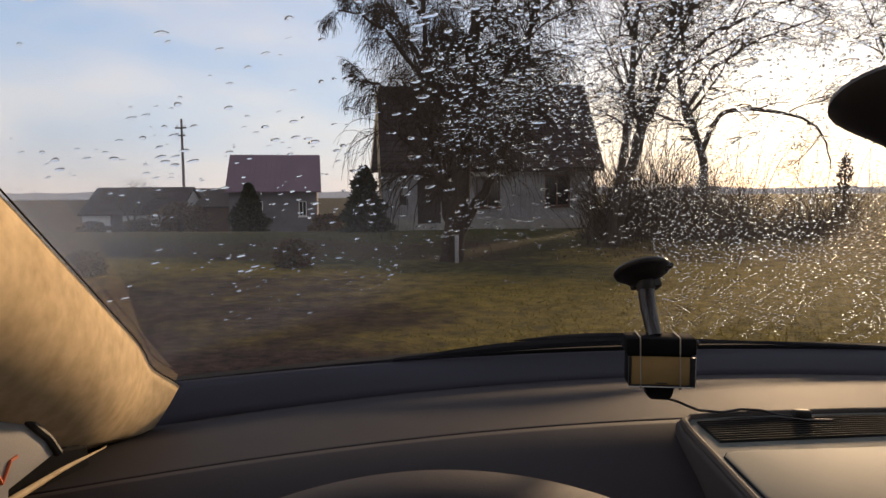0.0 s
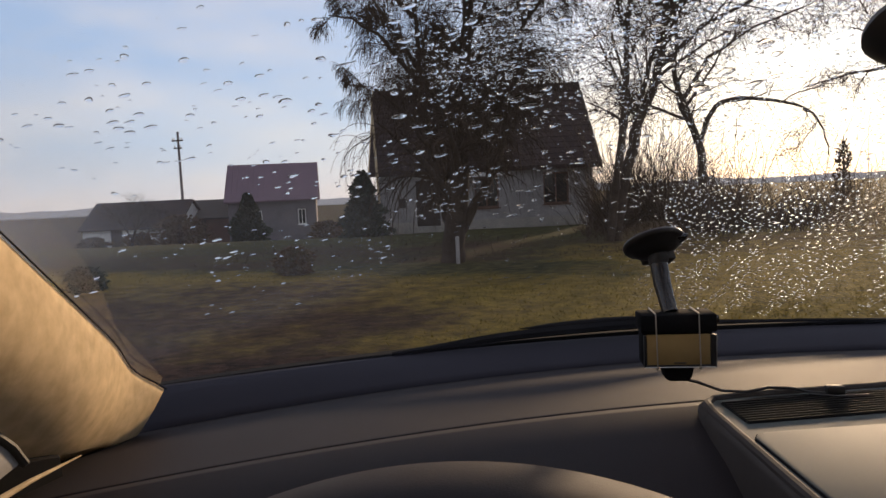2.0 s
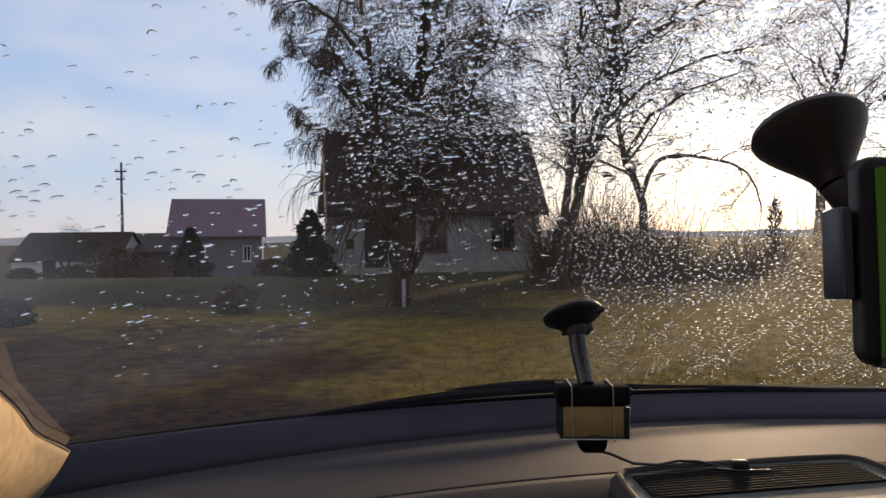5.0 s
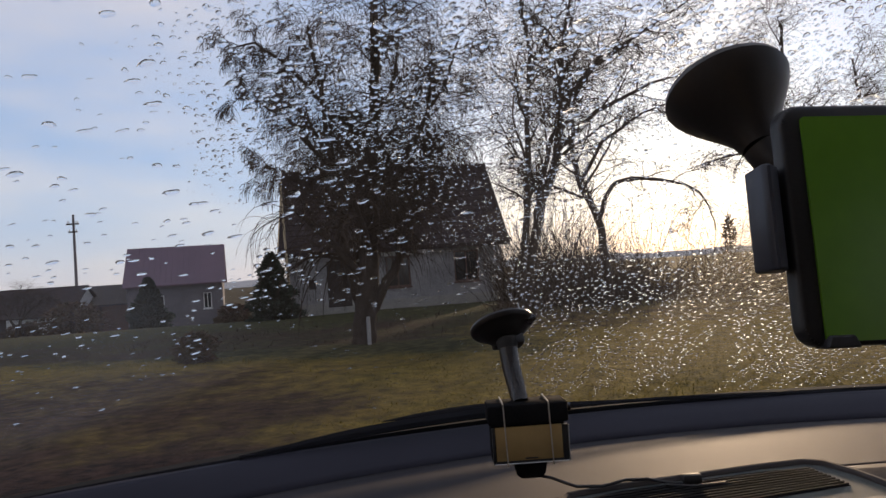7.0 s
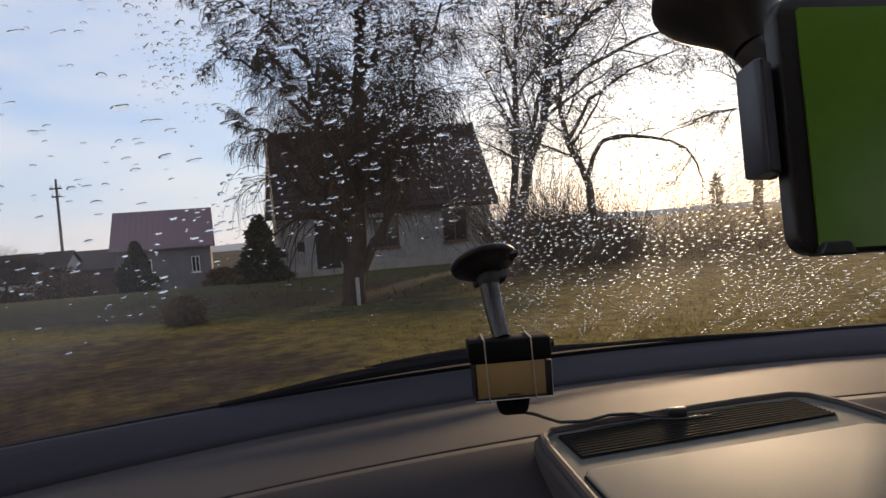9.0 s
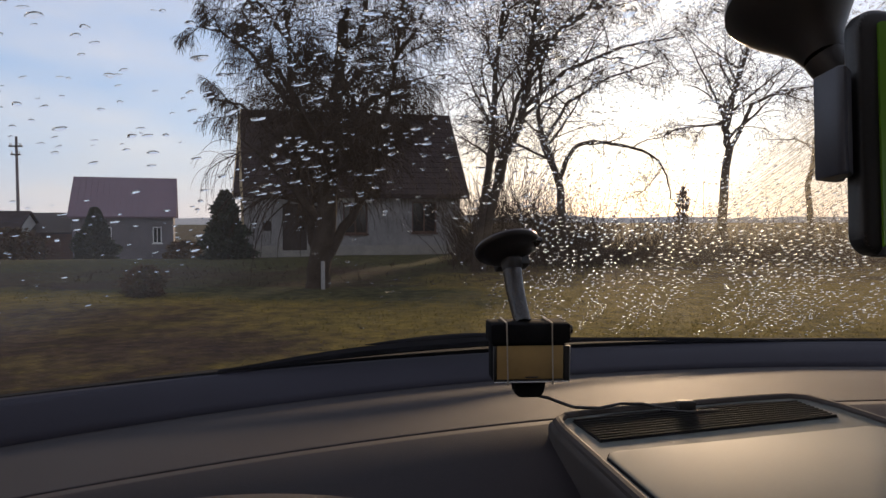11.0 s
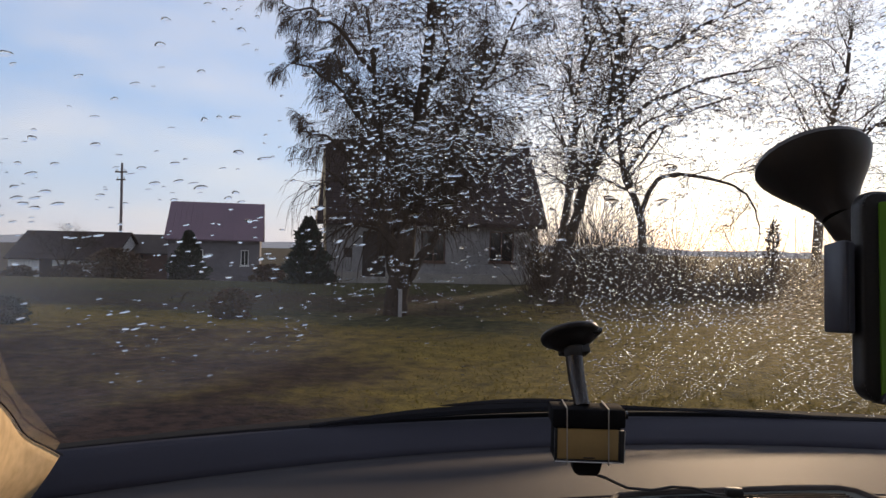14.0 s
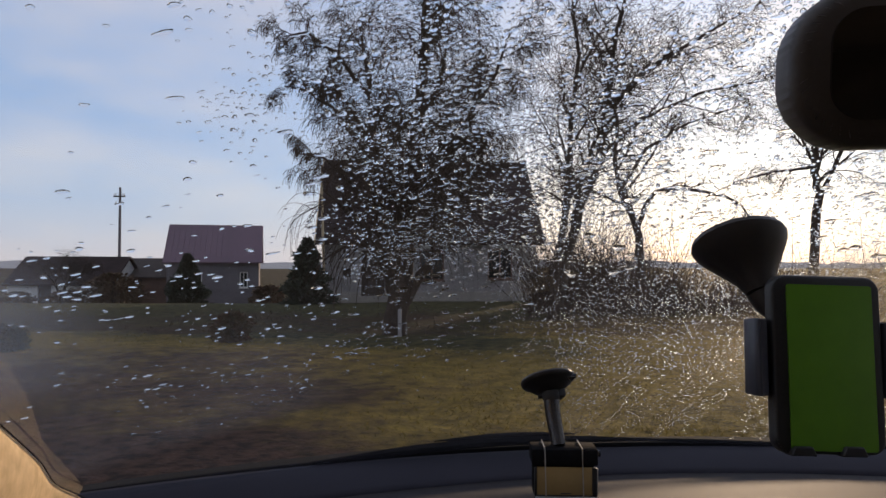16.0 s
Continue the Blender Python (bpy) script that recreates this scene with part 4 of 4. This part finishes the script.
    for k in range(sides):
        j = (k + 1) % sides
        for g in range(len(rings) - 1):
            o = g * sides
            tri += [(o + k, o + j, o + sides + k), (o + j, o + sides + j, o + sides + k)]
        o = (len(rings) - 1) * sides
        tri.append((o + k, o + j, o + sides))
    tris = (np.array(tri)[None] + (np.arange(n) * per)[:, None, None]).reshape(-1, 3)
    me = bpy.data.meshes.new("rain_drops")
    me.vertices.add(n * per)
    me.vertices.foreach_set("co", co.reshape(-1))
    me.loops.add(tris.size)
    me.loops.foreach_set("vertex_index", tris.reshape(-1).astype(np.int32))
    me.polygons.add(len(tris))
    me.polygons.foreach_set("loop_start", (np.arange(len(tris)) * 3).astype(np.int32))
    me.update(calc_edges=True)
    ob = mesh_object("rain_drops", me, M_WATER, screen, "clear rain drops on the outside of the glass", True)
    ob.data.set_sharp_from_angle(angle=radians(62))
    ob.visible_shadow = False
    tagged(ob, kind="stuff")


rain_drops()


def dashboard():
    dash = empty("dashboard", (0.5, 0.6, 1.4), "taupe plastic dashboard with a dark front edge", "dashboard")

    def lerp_row(f):
        return [edge2(x).lerp(edge1(x), f) + Vector((0, 0, 0.004 * math.sin(math.pi * f))) for x in CX]
    rows = [[edge2(x) + Vector((0, 0.004, -0.02)) for x in CX]] + [lerp_row(f) for f in (0.0, 0.15, 0.4, 0.7, 0.92, 1.0)] + [[edge1(x) + Vector((0, 0.004, -0.03)) for x in CX]]
    loft("front_edge", rows, M_BAND, dash, "dark grey front edge with the sky's blue reflection in its colour")
    rows = [[edge2(x) + Vector((0, -0.001, -0.012)) for x in CX]]
    for f in (0.0, 0.1, 0.3, 0.5, 0.7, 0.9, 0.97, 0.995):
        rows.append([edge2(x).lerp(edge3(x), f) + Vector((0, 0, 0.0012 * math.sin(math.pi * f) - 0.0008)) for x in CX])
    rows.append([edge3(x) + Vector((0, 0.0008, -0.005)) for x in CX])
    loft("top_pad", rows, M_DASH, dash)
    rows = [[edge3(x) + Vector((0, 0.0005, -0.007)) for x in CX], [edge3(x) + Vector((0, -0.0004, -0.0008)) for x in CX], [edge3(x) + Vector((0, -0.01, -0.001)) for x in CX]]
    for dy, dz in ((0.05, -0.005), (0.10, -0.017), (0.15, -0.036), (0.21, -0.068), (0.26, -0.12), (0.28, -0.3), (0.27, -0.7)):
        rows.append([edge3(x) + Vector((0, -dy, dz)) for x in CX])
    loft("lower_pad", rows, M_DASH, dash)
    return dash


dash = dashboard()


def instrument_hood():
    hood = empty("instrument_hood", (0.145, 0.3, 1.4), "padded hood over the instruments", "instrument hood")

    def row(dy, dz, k=1.0):
        out = []
        for i in range(49):
            t = -0.24 + 0.48 * i / 48
            out.append((0.145 + t, 0.285 + 0.111 * t - 0.4 * t * t + dy, 1.469 - 1.755 * t * t * k + dz))
        return out
    loft("pad", [row(-0.052, -0.012), row(-0.056, -0.006), row(-0.050, 0.0), row(-0.025, 0.002), row(0.0, 0.0), row(0.02, -0.009, 1.02), row(0.05, -0.03, 1.05), row(0.10, -0.075, 1.05)], M_DASH, hood)
    loft("inner_lip", [row(-0.052, -0.0125), row(-0.03, -0.016), row(0.02, -0.03), row(0.03, -0.12)], M_BLACK, hood, "black inner lip")
    return hood


instrument_hood()


def centre_panel():
    panel = empty("centre_panel", (0.45, 0.45, 1.41), "grey plastic centre panel with an air grille and lid", "dash panel")
    z = 1.4165
    sh = Matrix.Identity(4)
    sh[2][0], sh[2][3] = 0.025, -0.011
    out = [(0.352, 0.24), (0.338, 0.40), (0.328, 0.52), (0.329, 0.545), (0.340, 0.558), (0.38, 0.566), (0.50, 0.580), (0.545, 0.582), (0.562, 0.572), (0.572, 0.54), (0.59, 0.42), (0.61, 0.24)]
    part("body", prism_bm(out, "z", z - 0.09, z, 0.005, 3, sh), M_SURROUND, panel)
    plate = [(0.361, 0.24), (0.347, 0.40), (0.3375, 0.52), (0.3385, 0.539), (0.346, 0.549), (0.38, 0.5565), (0.50, 0.5705), (0.541, 0.5725), (0.5525, 0.565), (0.5625, 0.537), (0.580, 0.42), (0.600, 0.24)]
    part("top_plate", prism_bm(plate, "z", z - 0.004, z + 0.0003, m=sh), M_PANEL, panel, "grey top plate", smooth=False)
    zr = z - 0.0005
    rim = [(0.3585, 0.24, zr), (0.3445, 0.40, zr), (0.335, 0.52, zr), (0.336, 0.540, zr), (0.344, 0.551, zr), (0.38, 0.559, zr), (0.50, 0.573, zr), (0.542, 0.575, zr), (0.555, 0.567, zr), (0.565, 0.538, zr), (0.583, 0.42, zr), (0.603, 0.24, zr)]
    bm = tube_bm(rim, 0.0042, 10)
    bmesh.ops.transform(bm, matrix=sh, verts=bm.verts)
    part("rim", bm, M_SURROUND, panel, "raised rounded rim")
    part("grille_well", prism_bm([(0.3525, 0.488), (0.3465, 0.538), (0.385, 0.551), (0.50, 0.563), (0.538, 0.562), (0.5455, 0.516)], "z", z + 0.0004, z + 0.0008, m=sh), M_MATTE, panel, "black grille opening", smooth=False)
    for k in range(10):
        f = (k + 0.5) / 10
        p0, p1 = Vector((0.3535 - 0.006 * f, 0.488 + 0.052 * f, z + 0.0014)), Vector((0.5455 - 0.006 * f, 0.516 + 0.045 * f, z + 0.0014))
        bm = tube_bm([p0, p0.lerp(p1, 0.5) + Vector((0, 0.003 * f, 0)), p1], 0.0009, 6)
        bmesh.ops.transform(bm, matrix=sh, verts=bm.verts)
        part("slat", bm, M_SLAT, panel)
    lid = [(0.366, 0.24), (0.3475, 0.456), (0.351, 0.4635), (0.358, 0.467), (0.548, 0.490), (0.557, 0.486), (0.562, 0.476), (0.59, 0.24)]
    part("lid", prism_bm(lid, "z", z + 0.0003, z + 0.0019, 0.0007, 2, sh), M_PANEL, panel, "smooth grey lid")
    bm = tube_bm([(x, y, z + 0.0004) for x, y in lid], 0.0011, 6)
    bmesh.ops.transform(bm, matrix=sh, verts=bm.verts)
    part("lid_gap", bm, M_MATTE, panel, "thin dark gap round the lid")
    return panel


centre_panel()


def a_pillar(side):
    """The trim between windscreen and side window; side -1 by the driver."""
    pil = empty("pillar_trim", (XC + side * 0.70, 0.5, 1.45), "beige fabric-covered windscreen pillar trim", "pillar trim", "pillar trims")
    rows = []
    for j in range(41):
        f = (j / 40) ** 1.4
        flare = max(0.0, 1 - f / 0.22) ** 2
        y = 0.612 - 0.62 * f + 0.03 * flare
        x = -0.127 - 0.235 * (y - 0.30) + 0.004 * flare - 0.009 * math.exp(-((f - 0.075) / 0.05) ** 2)
        a = glass_point(x, y, -0.004)
        row = [a + Vector((-0.02, 0.015, -0.004)), a + Vector((-0.004, 0.003, 0))]
        most = float(np.interp(f, (0.0, 0.07, 0.13, 0.2, 0.27, 0.33), (0.40, 0.47, 0.6, 0.67, 0.64, 0.62)))
        for g in (0.0, 0.06, 0.14, 0.22, 0.3, 0.4, 0.5, 0.57, most):
            g = min(g, most)
            bulge = 0.018 * math.sin(math.pi * min(g * 1.3, 1.0))
            row.append(a + Vector((bulge * (1 - flare) - 0.11 * g ** 2.3 - 0.03 * flare * g, -0.15 * g + 0.06 * g * g + 0.05 * flare * g, -0.125 * g)))
        row.append(row[-1] + Vector((-0.05, -0.01, -0.02)))
        rows.append([Vector((XC - (p.x - XC) if side > 0 else p.x, p.y, p.z)) for p in row])
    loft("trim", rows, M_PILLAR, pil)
    edge = [r[1] + Vector((-side * 0.0055, -0.001, 0.0)) for r in rows]
    part("seal", tube_bm(edge, 0.0006, 8), M_MATTE, pil, "black rubber seal")
    return pil


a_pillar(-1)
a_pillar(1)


def cabin_shell():
    """Unseen roof, doors and rear of the car, closed behind to hold out light; window openings at the front sides."""
    zr = 1.93
    tagged(part("headliner", box_bm(-0.28, 1.28, -2.2, 0.03, zr, zr + 0.03, 0.01), M_HEADLINER, car), "fabric roof lining")
    for s in (-1, 1):
        x = XC + s * 0.80
        part("door_panel", box_bm(x - 0.03, x + 0.03, -2.2, 0.55, 0.35, 1.30, 0.015), M_DOORGREY, car)
        # blank wall added where rear side windows would be, to dim the cabin
        part("rear_side_blocker", box_bm(x - 0.03, x + 0.03, -2.2, -0.752, 1.302, 1.84, 0.01), M_HEADLINER, car)
        part("roof_rail", box_bm(x - 0.04, x + 0.02, -2.2, 0.0, 1.84, 1.93, 0.012), M_HEADLINER, car)
        part("centre_post", box_bm(x - 0.03, x + 0.03, -0.75, -0.6, 1.30, 1.84, 0.01), M_HEADLINER, car)
    part("rear_panel", box_bm(-0.28, 1.28, -2.25, -2.2, 0.35, 1.3, 0.01), M_DOORGREY, car)
    # blank wall added where a rear window would be, to darken the mirror
    part("rear_window_blocker", box_bm(-0.28, 1.28, -2.25, -2.2, 1.302, 1.95, 0.01), M_HEADLINER, car)
    part("floor_pan", box_bm(-0.3, 1.3, -2.2, 0.9, 0.30, 0.35), M_DOORGREY, car)


cabin_shell()


def door_corner():
    corner = empty("door_corner_trim", (-0.2, 0.4, 1.42), "grey door corner trim with a scrap of orange print", "door trim")
    part("backing", prism_bm([(0.2562, 1.2493), (0.2562, 1.4985), (0.356, 1.472), (0.4028, 1.4314), (0.4179, 1.4137), (0.4691, 1.3995), (0.4771, 1.2493)], "x", -0.222, -0.1985, 0.002, 1), M_MATTE, corner, "dark gap behind the trim")
    part("panel", prism_bm([(0.2562, 1.2493), (0.2562, 1.4985), (0.356, 1.4711), (0.3719, 1.4605), (0.3878, 1.4446), (0.4028, 1.4296), (0.4099, 1.4154), (0.3604, 1.4075), (0.3445, 1.2493)], "x", -0.198, -0.186, 0.002, 2), M_DOORGREY, corner)
    part("gap_seal", tube_bm([(-0.1858, 0.2562, 1.5038), (-0.1858, 0.3092, 1.4914), (-0.1858, 0.356, 1.4729), (-0.1858, 0.3719, 1.4623), (-0.1858, 0.3878, 1.4464), (-0.1858, 0.4028, 1.4314), (-0.1858, 0.4135, 1.4146)], 0.0035, 8), M_RUBBER, corner, "black gap seal")
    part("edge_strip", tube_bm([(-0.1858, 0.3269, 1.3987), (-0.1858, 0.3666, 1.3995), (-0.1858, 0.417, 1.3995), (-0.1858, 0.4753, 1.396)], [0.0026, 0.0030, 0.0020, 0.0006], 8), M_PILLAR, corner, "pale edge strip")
    for y0, z0, y1, z1 in ((0.3481, 1.4269, 0.3534, 1.4154), (0.3534, 1.4154, 0.3622, 1.4287), (0.3622, 1.4287, 0.3693, 1.4296)):
        part("print_bar", tube_bm([(-0.1858, y0, z0), (-0.1858, y1, z1)], 0.0015, 6), M_ORANGE, corner, "orange printed bar")


door_corner()


def cowl_and_wiper():
    rows = [[Vector((x, base_y(x) + dy, 1.407 + 0.022 * (x - XC) + dz)) for x in CX] for dy, dz in ((0.006, -0.035), (0.006, 0.0035), (0.03, -0.001), (0.10, -0.012), (0.16, -0.03))]
    loft("cowl", rows, M_MATTE, car, "black plastic cowl under the windscreen")
    wip = empty("wiper", (0.5, 0.87, 1.42), "black wiper blade resting at the foot of the windscreen", "wiper")
    pts = [glass_point(x, base_y(x) - 0.002 - 0.009 * smooth01(0.0, 0.2, x) * smooth01(0.5, 0.3, x), 0.009) for x in [0.02 + 0.02 * k for k in range(46)]]
    part("blade", tube_bm(pts, [0.0025 + 0.0042 * smooth01(0, 8, k) * smooth01(24, 15, k) for k in range(len(pts))], 6), M_MATTE, wip)
    pts2 = [p + Vector((0, 0.004, 0.007)) for p in pts[8:19]]
    part("arm", tube_bm(pts2, [0.0006 + 0.004 * math.sin(math.pi * k / (len(pts2) - 1)) for k in range(len(pts2))], 8), M_MATTE, wip)


cowl_and_wiper()


def rear_mirror():
    mir = empty("rear_view_mirror", (0.5, 0.17, 1.74), "dark rear-view mirror in a rounded housing", "mirror")
    m = Matrix.Translation((0.506, 0.17, 1.7495)) @ Matrix.Rotation(radians(-8), 4, "Z") @ Matrix.Rotation(radians(6), 4, "X")
    bm = prism_bm(rounded(-0.146, 0.146, -0.034, 0.035, 0.030, 10), "y", 0.0, 0.03, 0.007, 3)
    bmesh.ops.transform(bm, matrix=m, verts=bm.verts)
    housing = part("housing", bm, M_MIRRORCASE, mir)
    bm = prism_bm(rounded(-0.131, 0.131, -0.0225, 0.024, 0.014), "y", -0.0015, 0.002)
    bmesh.ops.transform(bm, matrix=m, verts=bm.verts)
    part("mirror_glass", bm, M_MIRROR, mir, "dark reflecting glass")
    part("stem", tube_bm([m @ Vector((0, 0.028, 0.0)), m @ Vector((0, 0.05, 0.03)), glass_point(0.5, 0.19, -0.001)], [0.012, 0.01, 0.016], 10), M_RUBBER, mir)


rear_mirror()


def frame_at(p, normal):
    q = Vector(normal).to_track_quat("Z", "Y").to_matrix().to_4x4()
    return Matrix.Translation(p) @ q


def phone_holder():
    holder = empty("phone_holder", (0.42, 0.36, 1.66), "black phone holder with a large suction cup on the windscreen", "phone holder")
    inward = Vector((0.06, -0.49, -0.87)).normalized()
    c = glass_point(0.4108, 0.3755, -0.003)
    cone = lathe_bm([(0.0308, 0.0), (0.0318, 0.003), (0.0302, 0.007), (0.0256, 0.014), (0.0188, 0.023), (0.0125, 0.032), (0.0098, 0.041)], frame_at(c, inward))
    for v in cone.verts:
        f = max(0.0, (v.co - c).dot(inward) / 0.041) ** 1.3
        v.co += Vector((0.006 * f, 0.001 * f, 0.0))
    part("suction_cup", cone, M_CUP, holder, "glossy black suction cup")
    tip = c + inward * 0.040 + Vector((0.0058, 0.001, 0))
    part("neck", tube_bm([tip, tip + Vector((0.003, -0.003, -0.007)), tip + Vector((0.010, -0.008, -0.014)), Vector((0.440, 0.332, 1.614))], [0.0099, 0.0095, 0.0090, 0.0085], 14), M_CUP, holder)
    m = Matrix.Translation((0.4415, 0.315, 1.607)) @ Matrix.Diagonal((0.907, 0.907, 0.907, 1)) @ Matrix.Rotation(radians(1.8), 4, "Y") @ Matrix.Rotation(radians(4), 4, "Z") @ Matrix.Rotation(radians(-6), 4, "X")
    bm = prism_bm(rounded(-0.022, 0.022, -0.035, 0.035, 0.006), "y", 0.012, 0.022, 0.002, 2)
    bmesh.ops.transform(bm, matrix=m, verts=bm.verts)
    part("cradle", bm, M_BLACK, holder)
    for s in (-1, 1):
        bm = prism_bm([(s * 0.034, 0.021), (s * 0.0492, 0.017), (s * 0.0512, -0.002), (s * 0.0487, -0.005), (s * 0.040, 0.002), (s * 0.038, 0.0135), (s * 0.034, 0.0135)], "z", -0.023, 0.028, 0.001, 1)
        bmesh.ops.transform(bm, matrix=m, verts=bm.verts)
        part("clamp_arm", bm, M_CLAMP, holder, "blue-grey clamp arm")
    phone = empty("phone", (0.445, 0.315, 1.60), "phone with a black edge and a plain green screen", "phone")
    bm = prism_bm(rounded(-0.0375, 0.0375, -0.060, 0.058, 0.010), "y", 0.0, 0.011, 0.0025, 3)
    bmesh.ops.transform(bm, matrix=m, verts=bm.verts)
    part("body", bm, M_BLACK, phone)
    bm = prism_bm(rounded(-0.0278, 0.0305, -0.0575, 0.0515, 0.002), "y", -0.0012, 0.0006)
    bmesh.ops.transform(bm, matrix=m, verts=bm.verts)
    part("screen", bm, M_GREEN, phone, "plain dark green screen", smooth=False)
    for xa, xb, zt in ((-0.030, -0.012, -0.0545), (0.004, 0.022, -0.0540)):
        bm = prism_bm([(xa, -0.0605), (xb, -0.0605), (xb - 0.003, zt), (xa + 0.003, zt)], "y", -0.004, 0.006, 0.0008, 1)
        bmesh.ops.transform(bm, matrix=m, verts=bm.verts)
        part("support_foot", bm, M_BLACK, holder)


phone_holder()


def dash_camera():
    dev = empty("dash_camera", (0.318, 0.565, 1.46), "small black camera held by rubber bands on a suction mount", "camera")
    x0, x1, z0, z1, y = 0.2875, 0.3485, 1.440, 1.487, 0.558
    part("body", box_bm(x0 + 0.001, x1 - 0.001, y + 0.002, y + 0.026, z0, z1 - 0.012, 0.003), M_MATTE, dev)
    part("top_block", box_bm(x0 - 0.001, x1 + 0.002, y - 0.001, y + 0.029, z1 - 0.016, z1, 0.002), M_MATTE, dev, "black top block")
    scr = part("screen", box_bm(x0 + 0.004, x1 - 0.004, y - 0.0005, y + 0.0025, z0 + 0.003, z1 - 0.0175, 0.0005), M_SCREEN, dev, "amber-brown lit screen")
    part("caption_bar", box_bm(0.314, 0.324, y - 0.0012, y - 0.0006, z0 + 0.0042, z0 + 0.0052), M_BLACK, scr)
    for a, b, c, d in ((x0 + 0.0015, x0 + 0.0035, z0 + 0.001, z1 - 0.018), (x1 - 0.0035, x1 + 0.001, z0 + 0.001, z1 - 0.018), (x0 + 0.0035, x1 - 0.0035, z0 + 0.001, z0 + 0.0028)):
        part("bezel", box_bm(a, b, y - 0.0005, y + 0.003, c, d, 0.0004), M_BLACK, dev)
    part("edge_trim", tube_bm([(x0 + 0.002, y - 0.001, z0 + 0.001), (x1 + 0.0008, y - 0.001, z0 + 0.001), (x1 + 0.0012, y - 0.001, z1 - 0.018)], 0.0005, 6), M_SILVER, dev, "thin silver edge")
    for x in (0.2995, 0.3355):
        part("rubber_band", tube_bm([(x + 0.001, y + 0.0298, z0 - 0.001), (x + 0.0006, y - 0.0015, z0 - 0.001), (x - 0.0006, y - 0.002, z1 + 0.001), (x - 0.0004, y + 0.03, z1 + 0.001)], 0.0006, 6), M_BAND_RUBBER, dev, "pale rubber band")
    part("button", tube_bm([(x1 + 0.001, y + 0.012, z1 - 0.007), (x1 + 0.006, y + 0.012, z1 - 0.007)], 0.0035, 10), M_GREYARM, dev)
    part("plug", prism_bm([(0.306, 1.4395), (0.332, 1.4395), (0.330, 1.430), (0.326, 1.427), (0.311, 1.427), (0.307, 1.430)], "y", y + 0.004, y + 0.02, 0.0015, 2), M_MATTE, dev, "black cable plug")
    c = glass_point(0.307, 0.605, -0.001)
    inward = Vector((0.16, -0.5, -0.85)).normalized()
    part("suction_cup", lathe_bm([(0.0275, 0.0), (0.0283, 0.0018), (0.0278, 0.0042), (0.0262, 0.0058), (0.0225, 0.0070), (0.0205, 0.0095), (0.0165, 0.0125), (0.0115, 0.0150)], frame_at(c, inward)), M_CUP, dev, "black suction cup")
    part("lever", box_bm(-0.005, 0.005, -0.024, -0.004, 0.006, 0.014, 0.002, 2, frame_at(c, inward)), M_RUBBER, dev)
    part("pull_tab", box_bm(0.010, 0.0245, 0.006, 0.019, 0.0025, 0.0075, 0.0018, 2, frame_at(c, inward)), M_GREYARM, dev)
    part("pivot_block", box_bm(0.000, 0.014, -0.007, 0.007, 0.010, 0.022, 0.002, 2, frame_at(c, inward)), M_RUBBER, dev)
    part("ball_joint", lathe_bm([(0.004, -0.009), (0.008, -0.006), (0.0095, 0.0), (0.008, 0.006), (0.004, 0.009)], Matrix.Translation(c + inward * 0.018)), M_RUBBER, dev)
    part("arm", tube_bm([c + inward * 0.016, Vector((0.3115, 0.588, 1.510)), Vector((0.315, 0.574, 1.486))], [0.0082, 0.0078, 0.007], 14), M_GREYARM, dev, "grey round arm")
    cable = empty("cable", (0.38, 0.56, 1.42), "thin black power cable lying over the grille", "cable")
    part("wire", tube_bm([(0.326, 0.566, 1.4275), (0.334, 0.562, 1.4265), (0.343, 0.558, 1.4235), (0.352, 0.553, 1.4212), (0.372, 0.553, 1.4200), (0.392, 0.560, 1.4212), (0.41, 0.560, 1.4206), (0.425, 0.551, 1.4192), (0.45, 0.547, 1.4192)], 0.0013, 8), M_BLACK, cable)
    clip = part("clip", box_bm(0.434, 0.449, 0.546, 0.554, 1.4184, 1.4255, 0.002), M_RUBBER, cable, "black cable clip")
    part("loose_end", tube_bm([(0.42, 0.548, 1.4190), (0.44, 0.541, 1.4190), (0.465, 0.543, 1.4192)], 0.0012, 6), M_BLACK, cable)


dash_camera()
